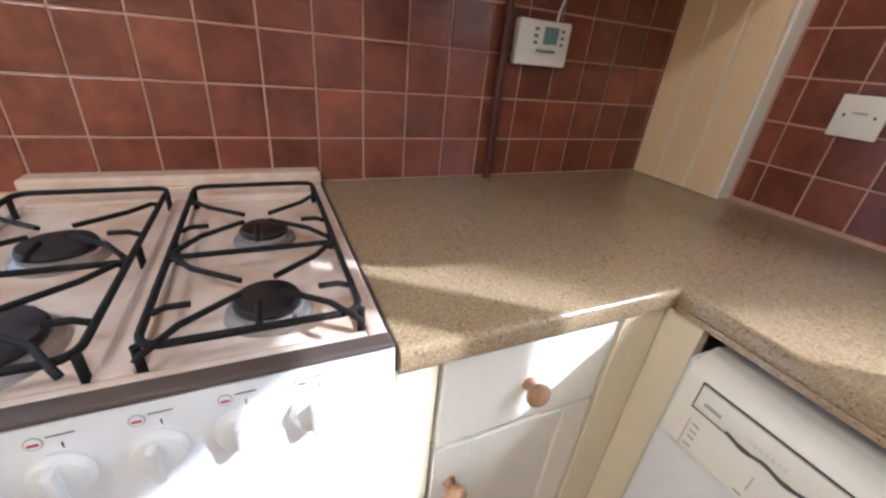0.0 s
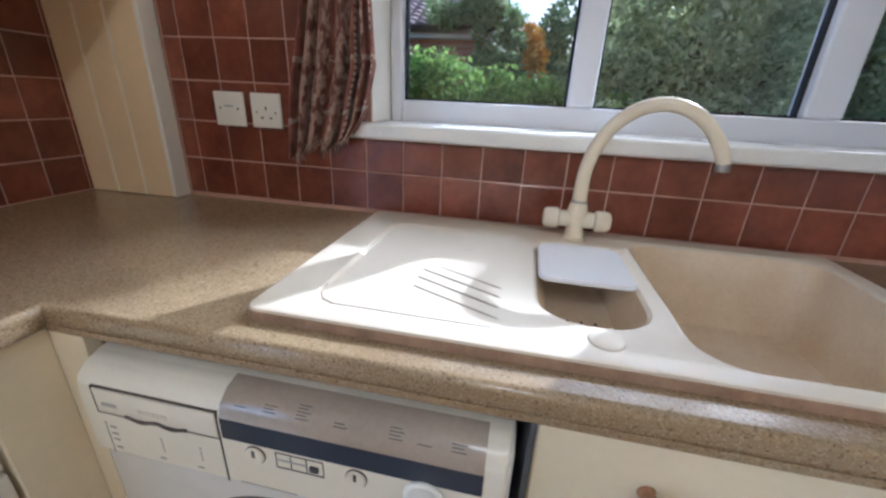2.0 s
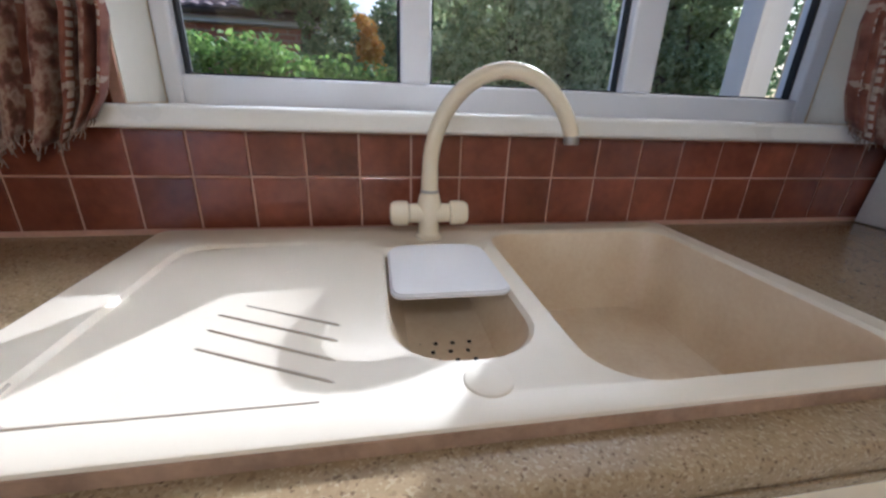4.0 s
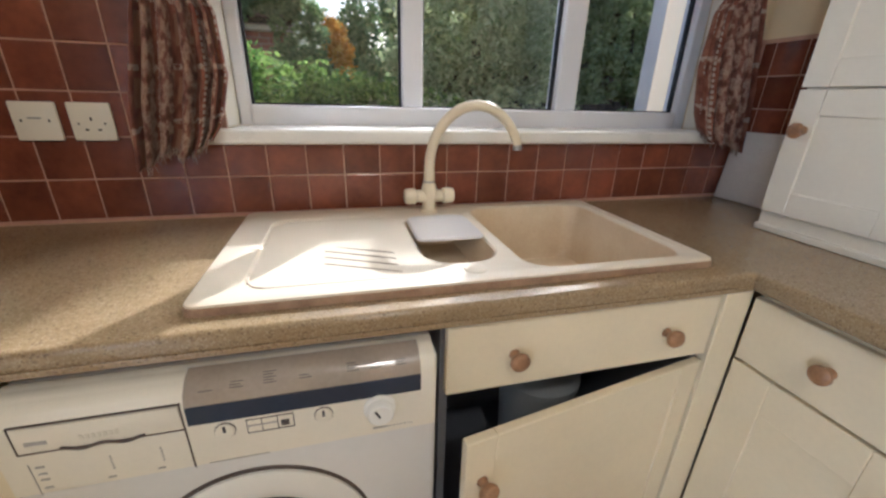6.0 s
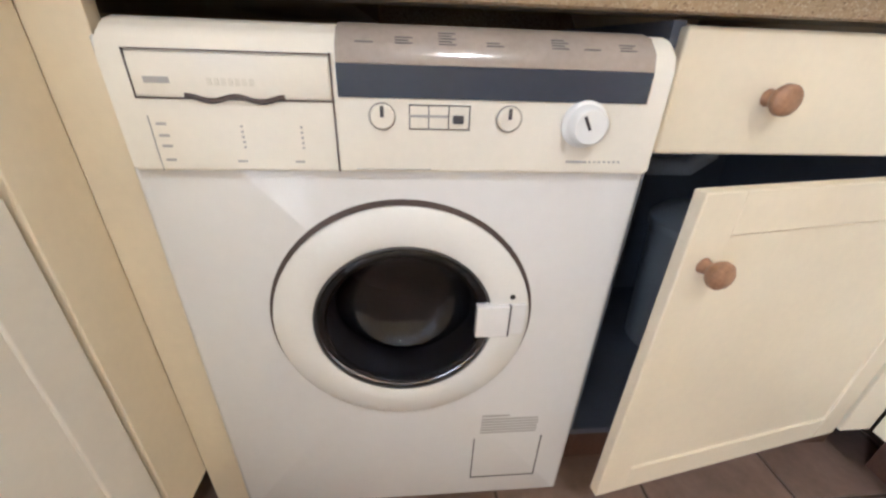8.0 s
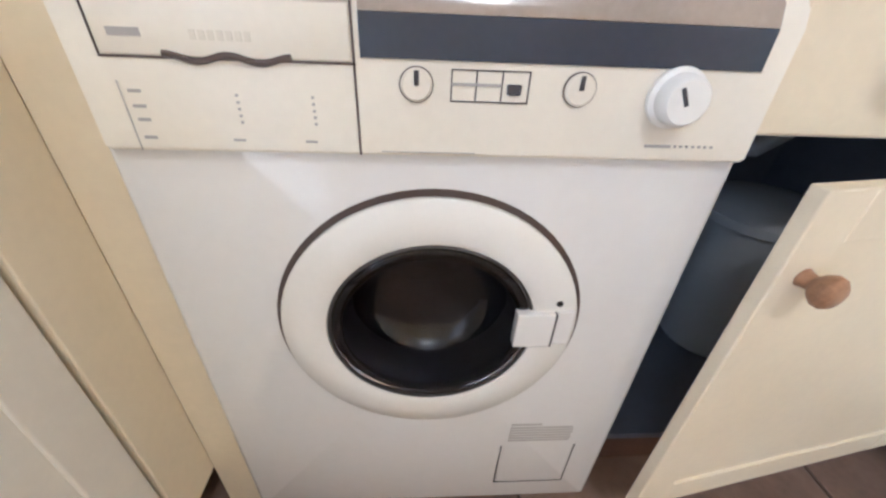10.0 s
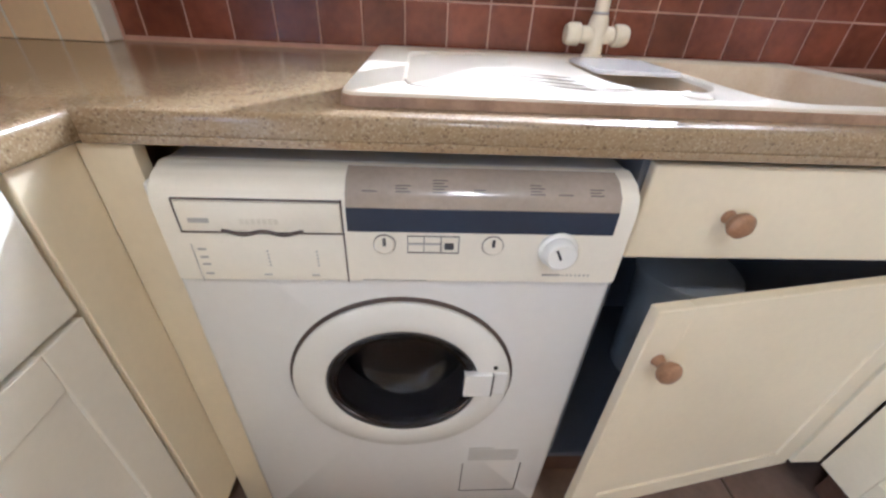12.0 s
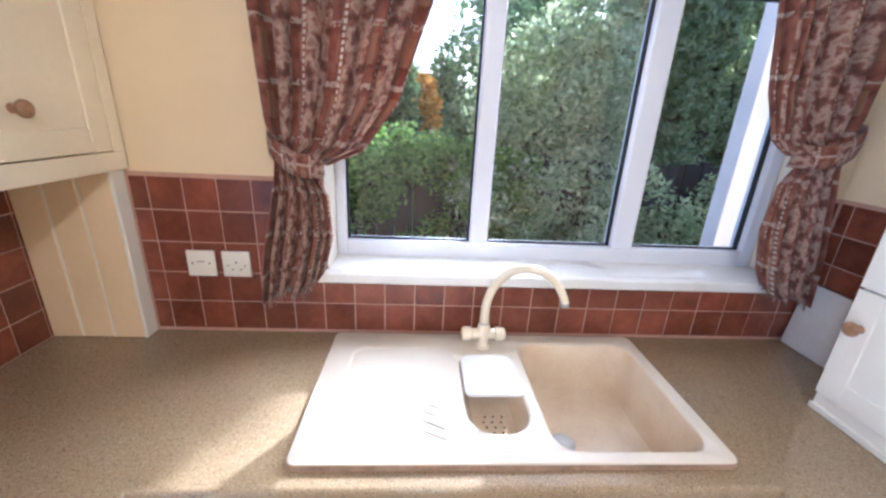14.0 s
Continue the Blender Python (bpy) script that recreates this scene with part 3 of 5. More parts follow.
# ---------------------------------------------------------------- tap
def tap():
    t = thing("mixer_tap", (1.365, -0.103, WT + 0.016), "cream swan-neck mixer tap with two lever-less handles", "tap")
    z = WT + 0.018
    bm = bmesh.new()
    lathe(bm, [(0.025, 0), (0.025, 0.004), (0.020, 0.008), (0.018, 0.03), (0.021, 0.045), (0.022, 0.062), (0.0185, 0.078), (0.0165, 0.083)], (1.365, -0.103, z), (0, 0, 1))
    body = part("body", bm, M_TAP, t, shade=True)
    bm = bmesh.new()
    lathe(bm, [(0.017, -0.036), (0.018, -0.02), (0.018, 0.02), (0.017, 0.036)], (1.365, -0.103, z + 0.045), (1, 0, 0))
    part("cross_body", bm, M_TAP, t, shade=True)
    for s in (-1, 1):
        bm = bmesh.new()
        lathe(bm, [(0.019, 0), (0.0225, 0.003), (0.023, 0.014), (0.022, 0.026), (0.018, 0.032), (0.008, 0.034)], (1.365 + s * 0.037, -0.103, z + 0.045), (s, 0, 0), 14)
        part("handle", bm, M_TAP, t, shade=True)
    part("collar", lathe(bmesh.new(), [(0.0165, 0), (0.0165, 0.004)], (1.365, -0.103, z + 0.084), (0, 0, 1)), M_ALU, t, "thin metal ring", True)
    dirv = Vector((0.215, -0.05, 0)).normalized()
    c = Vector((1.365, -0.103, 1.062)) + dirv * 0.122
    pts = [Vector((1.365, -0.103, z + 0.086)), Vector((1.365, -0.103, z + 0.105))]
    pts += arc_pts(c, 1.0, 180, 28, 22, (dirv * 0.122, (0, 0, 0.160)))
    pts.append(pts[-1] + Vector((0.004, -0.001, -0.012)))
    part("spout", tube(bmesh.new(), pts, [0.0155, 0.0152] + [0.0145 - 0.0022 * i / 22 for i in range(24)], 14), M_TAP, t, shade=True)
    e = pts[-1]
    part("aerator", lathe(bmesh.new(), [(0.0125, 0), (0.0125, 0.012), (0.010, 0.013)], e, (0.02, 0, -1)), M_ALU, t, "grey metal aerator", True)


tap()

# ---------------------------------------------------------------- base units
def base_body(u, lo, hi):
    (x0, y0, z0), (x1, y1, z1) = lo, hi
    t = 0.016
    for nm, lo, hi in (("side_panel", (x0, y0, z0), (x0 + t, y1, z1)), ("side_panel", (x1 - t, y0, z0), (x1, y1, z1)), ("base_panel", (x0 + t, y0, z0), (x1 - t, y1, z0 + t)), ("back_panel", (x0 + t, y1 - t, z0 + t), (x1 - t, y1, z1))):
        part(nm, boxes((lo, hi)), M_CARC, u, "grey melamine board")


# beside the cooker
u = thing("drawer_unit", (0.3, -0.83, 0), "narrow cream base unit with drawer and door beside cooker", "kitchen unit")
part("body", boxes(((0.01, -1.045, 0.12), (0.558, -0.66, 0.878))), M_CAB, u)
part("corner_post", boxes(((0.5585, -0.684, 0.12), (0.585, -0.592, 0.878)), bev=0.002), M_CAB, u)
part("side_post", boxes(((0.5585, -1.046, 0.12), (0.580, -0.992, 0.878)), bev=0.002), M_CAB, u)
shaker(u, (0.582, -0.985, 0.705), 0.295, 0.160, "+x", (0.142, 0.082), "drawer_front", 0, M_CABW)
shaker(u, (0.582, -0.985, 0.125), 0.295, 0.572, "+x", (0.030, 0.49), material=M_CABW)
part("plinth", boxes(((0.45, -1.045, 0), (0.52, -0.66, 0.119))), M_PLINTH, u, "dark brown plinth")

# post between the runs
tagged(part("corner_panel", boxes(((0.5855, -0.594, 0.0), (0.648, -0.572, 0.878)), bev=0.001), M_CAB), "cream corner filler panel beside the washing machine", "panel")

# sink unit with its door ajar
u = thing("sink_unit", (1.59, -0.3, 0), "cream sink base unit with false drawer and door ajar", "kitchen unit")
base_body(u, (1.285, -0.566, 0.13), (1.893, -0.03, 0.876))
shaker(u, (1.292, -0.5865, 0.722), 0.598, 0.148, "-y", None, "drawer_front", 0)
for kx in (1.424, 1.767):
    knob(u, (kx, -0.5865, 0.795), "-y")
part("plinth", boxes(((1.285, -0.53, 0), (1.99, -0.512, 0.129))), M_PLINTH, u, "dark brown plinth")
part("corner_post", boxes(((1.8935, -0.592, 0.13), (1.9665, -0.568, 0.878)), bev=0.002), M_CAB, u)
d = thing("cupboard_door", (1.888, -0.587, 0.12), "cream framed cupboard door standing ajar under the sink", "door", rz=9.6)
shaker(d, (1.296, -0.587, 0.118), 0.592, 0.585, "-y", (0.035, 0.487))
d["label"] = "cream framed cupboard door standing ajar under sink"

# bin in the cupboard
b = thing("waste_bin", (1.66, -0.30, 0.146), "grey plastic bin with lid inside sink cupboard", "bin")
part("tub", lathe(bmesh.new(), [(0.09, 0), (0.095, 0.004), (0.112, 0.32), (0.115, 0.33)], (1.66, -0.30, 0.147), (0, 0, 1)), M_BIN, b, shade=True)
part("lid", lathe(bmesh.new(), [(0.120, 0.331), (0.121, 0.35), (0.10, 0.370), (0.04, 0.380)], (1.66, -0.30, 0.147), (0, 0, 1)), M_BIN, b, shade=True)
w = thing("waste_pipe", (1.5, -0.24, 0.52), "grey sink waste pipe in the cupboard", "pipe")
part("pipe", tube(bmesh.new(), [(1.58, -0.33, 0.742), (1.58, -0.33, 0.66), (1.565, -0.31, 0.63), (1.50, -0.24, 0.61), (1.38, -0.1, 0.60), (1.38, -0.047, 0.60)], 0.02, 12), M_BIN, w, shade=True)

# units on the dresser side
for k, (y1, wd) in enumerate(((-0.597, 0.34), (-0.944, 0.6))):
    u = thing("drawer_unit", (2.2, y1 - wd / 2, 0), "cream base unit with drawer over door beside sink unit" if k == 0 else "wide cream base unit with drawer over door", "kitchen unit")
    part("body", boxes(((1.986, y1 - wd - 0.003, 0.12), (R - 0.012, y1 + 0.003, 0.878))), M_CAB, u)
    shaker(u, (1.965, y1, 0.712), wd, 0.150, "-x", (0.162 if k == 0 else 0.3, 0.08), "drawer_front", 0)
    shaker(u, (1.965, y1, 0.13), wd, 0.575, "-x", (wd - 0.035, 0.49), rail=0.085)
    part("plinth", boxes(((2.03, y1 - wd - 0.003, 0), (2.05, y1 + 0.003, 0.119))), M_PLINTH, u, "dark brown plinth")

# ---------------------------------------------------------------- washing machine
def washer():
    w = thing("washing_machine", (0.963, -0.33, 0), "white front-loading washing machine with cream control panel", "washing machine")
    x0, x1 = 0.668, 1.262
    FY = -0.618
    cx, cz = 0.961, 0.478
    bm = bmesh.new()

    def ring_of(inset, y):
        return [bm.verts.new((x, y, z)) for x, z in rounded(0.656 + inset, 1.268 - inset, 0.03 + inset, 0.84 - inset, [0.004] * 4, 2)]
    loops = [ring_of(0.010, FY), ring_of(0.0045, FY + 0.0015), ring_of(0.0012, FY + 0.0048), ring_of(0.0, FY + 0.011), ring_of(0.0, -0.06)]
    for a, c in zip(loops, loops[1:]):
        for k in range(len(a)):
            bm.faces.new((a[k], a[(k + 1) % len(a)], c[(k + 1) % len(c)], c[k]))
    bm.faces.new(loops[-1])
    hole = [bm.verts.new((cx + 0.140 * math.cos(2 * math.pi * k / 56), FY, cz + 0.140 * math.sin(2 * math.pi * k / 56))) for k in range(56)]
    es = [bm.edges.new((hole[k], hole[(k + 1) % 56])) for k in range(56)]
    es += [bm.edges.get((loops[0][k], loops[0][(k + 1) % len(loops[0])])) for k in range(len(loops[0]))]
    bmesh.ops.triangle_fill(bm, use_beauty=True, edges=es)
    body = part("body", bm, M_ENAMEL, w, shade=True)
    for fx in (x0 + 0.06, x1 - 0.06):
        for fy in (-0.56, -0.12):
            part("foot", lathe(bmesh.new(), [(0.02, 0), (0.02, 0.031)], (fx, fy, 0), (0, 0, 1), 12), M_RUBBER, w)
    part("top", boxes(((x0, -0.575, 0.841), (x1, -0.055, 0.857)), bev=0.004), M_ENAMEL, w)
    # fascia with a rounded top edge
    bm = bmesh.new()
    prof = [(FY - 0.0005, 0.708), (-0.632, 0.708), (-0.632, 0.822), (-0.627, 0.838), (-0.610, 0.852), (-0.59, 0.857), (-0.576, 0.857), (-0.576, 0.8425), (FY - 0.0005, 0.8425)]
    fa = bm.faces.new([bm.verts.new((x0, y, z)) for y, z in prof])
    r = bmesh.ops.extrude_face_region(bm, geom=[fa])
    for v in r["geom"]:
        if isinstance(v, bmesh.types.BMVert):
            v.co.x = x1
    bmesh.ops.recalc_face_normals(bm, faces=bm.faces)
    bmesh.ops.bevel(bm, geom=[e for e in bm.edges if max(v.co.y for v in e.verts) < -0.58], offset=0.003, segments=2, affect='EDGES')
    fas = part("control_panel", bm, M_FASCIA, w, "yellowed cream plastic control panel", True)
    yf = -0.6325
    # navy strip and smoked sloping strip
    part("display_strip", boxes(((0.896, yf - 0.0015, 0.789), (1.236, -0.62, 0.8215))), M_NAVY, fas, "navy glossy strip")
    bm = bmesh.new()
    crest = [(-0.6335, 0.8217), (-0.6332, 0.8235), (-0.6283, 0.8392), (-0.6108, 0.8538), (-0.5905, 0.8588), (-0.5905, 0.8560), (-0.618, 0.8400), (-0.6305, 0.8217)]
    fa = bm.faces.new([bm.verts.new((0.896, y, z)) for y, z in crest])
    r = bmesh.ops.extrude_face_region(bm, geom=[fa])
    for v in r["geom"]:
        if isinstance(v, bmesh.types.BMVert):
            v.co.x = 1.236
    part("smoked_strip", bm, M_SMOKE, fas, "brown smoked legend strip", True)
    m = Matrix.Translation((0, -0.6283, 0.8392)) @ Matrix.Rotation(math.atan2(0.0146, 0.0175), 4, 'X')
    for i, x in enumerate((0.925, 0.965, 1.01, 1.06, 1.13, 1.165, 1.205)):
        part("legend", boxes(*[((x - 0.009, 0.002 + 0.004 * k, -0.0004), (x + 0.009 - 0.004 * (k % 2), 0.0032 + 0.004 * k, 0.0005)) for k in range(1 + (i * 2) % 5)], m=m), M_INK, fas)
    # soap drawer
    part("drawer_gap", boxes(((0.6945, yf - 0.0008, 0.783), (0.892, -0.62, 0.7848)), ((0.8898, yf - 0.0008, 0.709), (0.8916, -0.62, 0.83)), ((0.6945, yf - 0.0008, 0.785), (0.6957, -0.62, 0.828)), ((0.6945, yf - 0.0008, 0.828), (0.8897, -0.62, 0.8292)), bev=0), M_TRIM, fas, "dark gap round soap drawer")
    bm = boxes(((0.697, yf - 0.0015, 0.7855), (0.889, -0.622, 0.826)), bev=0.0012)
    dr = part("soap_drawer", bm, M_FASCIA, fas, "cream soap drawer front", True)
    pts = []
    for k in range(33):
        x = 0.744 + 0.098 * k / 32
        pts.append((x, yf - 0.0015, 0.7845 + 0.0025 * math.cos(k / 32 * 4 * math.pi)))
    part("finger_grip", tube(bmesh.new(), pts, 0.0027, 8), M_TRIM, dr, "wavy dark finger grip")
    part("maker_mark", boxes(((0.708, yf - 0.0021, 0.798), (0.732, yf - 0.0013, 0.804))), M_GREYINK, dr)
    faint = mat("faint_print", (0.73, 0.68, 0.565), 0.5)
    for k in range(7):
        part("print_bar", boxes(((0.768 + 0.0068 * k, yf - 0.0021, 0.797), (0.7725 + 0.0068 * k, yf - 0.0013, 0.804))), faint, dr)
    for k, z in enumerate((0.757, 0.745, 0.734, 0.719)):
        part("mark", boxes(((0.7065, yf - 0.0005, z), (0.7165, yf + 0.001, z + 0.0026))), M_GREYINK, fas)
    for x in (0.781, 0.843):
        part("mark", boxes(((x, yf - 0.0005, 0.7185), (x + 0.010, yf + 0.001, 0.7205))), M_GREYINK, fas)
        for k in range(5):
            part("dot", lathe(bmesh.new(), [(0.0013, 0), (0.0013, 0.001)], (x + 0.011, yf + 0.0003, 0.757 - 0.0055 * k), (0, -1, 0), 8), M_GREYINK, fas)
    part("panel_line", boxes(((0.7, yf - 0.0004, 0.7085), (0.7007, yf + 0.001, 0.766))), M_GREYINK, fas)
    # dials
    for x, r in ((0.941, 0.0135), (1.081, 0.0135)):
        part("dial_ring", lathe(bmesh.new(), [(r + 0.0009, 0), (r + 0.0009, 0.0018)], (x, yf + 0.0005, 0.770), (0, -1, 0)), M_TRIM, fas)
        dl = part("dial", lathe(bmesh.new(), [(r, 0), (r, 0.003), (r - 0.002, 0.005)], (x, yf + 0.0005, 0.770), (0, -1, 0)), M_FASCIA, fas, "cream dial", True)
        part("pointer", boxes(((x - 0.002, yf - 0.0054, 0.770), (x + 0.002, yf - 0.0021, 0.7815)), bev=0.0003), M_INK, dl)
    dl = part("dial", lathe(bmesh.new(), [(0.026, 0), (0.026, 0.004), (0.022, 0.007), (0.021, 0.018), (0.018, 0.021)], (1.168, yf, 0.766), (0, -1, 0), 36), M_WHITE, fas, "large white programme dial", True)
    part("pointer", boxes(((-0.0016, -0.0006, -0.002), (0.0016, 0.0006, 0.014)), m=Matrix.Translation((1.166, yf - 0.0213, 0.765)) @ Matrix.Rotation(radians(-28), 4, 'Y')), M_INK, dl)
    gx0, gx1, gz0, gz1 = 0.970, 1.036, 0.757, 0.782
    fr_ = [((gx0, gz0), (gx1, gz0 + 0.001)), ((gx0, gz1), (gx1, gz1 + 0.001)), ((gx0, gz0), (gx0 + 0.001, gz1)), ((gx1, gz0), (gx1 + 0.001, gz1 + 0.001)), ((gx0 + 0.021, gz0), (gx0 + 0.022, gz1)), ((gx0 + 0.043, gz0), (gx0 + 0.044, gz1))]
    part("button_grid", boxes(*[((a[0], yf - 0.0006, a[1]), (c[0], yf + 0.001, c[1])) for a, c in fr_]), M_INK, fas)
    part("button_line", boxes(((gx0, yf - 0.0009, 0.770), (gx0 + 0.043, yf - 0.0002, 0.7725))), M_GREYINK, fas)
    part("push_button", boxes(((gx0 + 0.048, yf - 0.003, 0.764), (gx0 + 0.060, yf + 0.001, 0.7725)), bev=0.001), M_INK, fas)
    part("small_print", boxes(((0.91, yf - 0.0004, 0.7115), (0.995, yf + 0.001, 0.7123))), M_GREYINK, fas)
    part("model_print", boxes(((1.155, yf - 0.0005, 0.7215), (1.180, yf + 0.001, 0.7240)), *[((1.183 + 0.006 * k, yf - 0.0005, 0.7217), (1.1855 + 0.006 * k, yf + 0.001, 0.7238)) for k in range(7)]), M_GREYINK, fas)
    # porthole
    fy = FY

    def turned(profile, seg=64):
        """An open surface turned about the porthole's axis from (radius, how far proud) pairs."""
        bt = bmesh.new()
        rr = [[bt.verts.new((cx + r * math.cos(2 * math.pi * q / seg), fy - d, cz + r * math.sin(2 * math.pi * q / seg))) for q in range(seg)] for r, d in profile]
        for p, c in zip(rr, rr[1:]):
            for q in range(seg):
                bt.faces.new((p[q], p[(q + 1) % seg], c[(q + 1) % seg], c[q]))
        return bt
    gap = turned([(0.1885, -0.001), (0.1885, 0.0012), (0.1765, 0.0012), (0.1765, -0.001)])
    bmesh.ops.translate(gap, vec=(0, 0, 0.0035), verts=gap.verts)
    part("door_gap", gap, M_TRIM, body)
    part("door_gasket", turned([(0.1395, -0.001), (0.128, -0.02), (0.118, -0.05), (0.121, -0.075), (0.135, -0.085)]), mat("grey_gasket_rubber", (0.15, 0.14, 0.14), 0.5, var=0.15), body, "grey rubber door gasket", True)
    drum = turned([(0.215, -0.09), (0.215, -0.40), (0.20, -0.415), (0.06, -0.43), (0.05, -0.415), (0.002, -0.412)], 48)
    # the drum's unlit inside is put into this near-black colour
    part("drum", drum, mat("unlit_drum_steel", (0.03, 0.03, 0.035), 0.6, metal=0.2, var=0.2), body, "steel drum coloured near black as if unlit", True)
    bm = bmesh.new()
    seg = 64
    rings = []
    for rr, yy in ((0.1838, 0.0), (0.1838, 0.006), (0.180, 0.0095), (0.150, 0.012), (0.136, 0.012), (0.130, 0.009), (0.1285, -0.01), (0.13, -0.012)):
        rings.append([bm.verts.new((cx + rr * math.cos(2 * math.pi * i / seg), fy - yy, cz + rr * math.sin(2 * math.pi * i / seg))) for i in range(seg)])
    for a, c in zip(rings, rings[1:]):
        for i in range(seg):
            bm.faces.new((a[i], a[(i + 1) % seg], c[(i + 1) % seg], c[i]))
    ring = part("porthole_door", bm, M_RING, w, "round off-white door ring", True)
    part("door_seal", turned([(0.1300, -0.012), (0.1285, 0.0085), (0.1262, 0.0095), (0.1245, 0.004), (0.1245, -0.012)]), M_RUBBER, ring, "dark rubber seal", True)
    outer_glass = [(0.1255, 0.003), (0.1235, 0.0085), (0.117, 0.0105), (0.111, 0.008), (0.107, -0.006), (0.100, -0.040), (0.090, -0.062), (0.070, -0.073), (0.035, -0.079), (0.001, -0.080)]
    inner_glass = [(0.001, -0.085), (0.035, -0.084), (0.072, -0.078), (0.094, -0.066), (0.1045, -0.042), (0.1115, -0.008), (0.1155, 0.002), (0.1235, -0.001), (0.1255, 0.003)]
    part("door_glass", turned(outer_glass + inner_glass, 72), M_DRUMGLASS, ring, "dished smoky door glass", True)
    lt = part("latch", boxes(((1.064, fy - 0.019, 0.460), (1.112, fy - 0.004, 0.515)), bev=0.002), M_ENAMEL, ring, "white door latch plate")
    part("latch_grip", boxes(((1.1135, fy - 0.0142, 0.460), (1.138, fy - 0.004, 0.515)), bev=0.002), M_ENAMEL, ring)
    part("latch_line", boxes(((1.1115, fy - 0.0185, 0.461), (1.1138, fy - 0.004, 0.514))), M_INK, ring)
    part("keyhole", lathe(bmesh.new(), [(0.004, 0), (0.004, 0.0016)], (1.115, fy - 0.0115, 0.527), (0, -1, 0), 12), M_DARK, ring)
    # rating label
    part("rating_label", boxes(*[((1.094, fy - 0.0006, z), (1.094 + wd, fy + 0.001, z + 0.004)) for z, wd in ((0.262, 0.05), (0.2535, 0.102), (0.2465, 0.104), (0.2395, 0.104), (0.2325, 0.102), (0.2255, 0.104), (0.2185, 0.102))]), M_GREYINK, body)
    part("filter_flap", boxes(((1.083, fy - 0.0008, 0.090), (1.0852, fy + 0.001, 0.205)), ((1.209, fy - 0.0008, 0.090), (1.2112, fy + 0.001, 0.206)), ((1.083, fy - 0.0008, 0.088), (1.2112, fy + 0.001, 0.0902))), M_INK, body, "dark outline of filter flap")


washer()

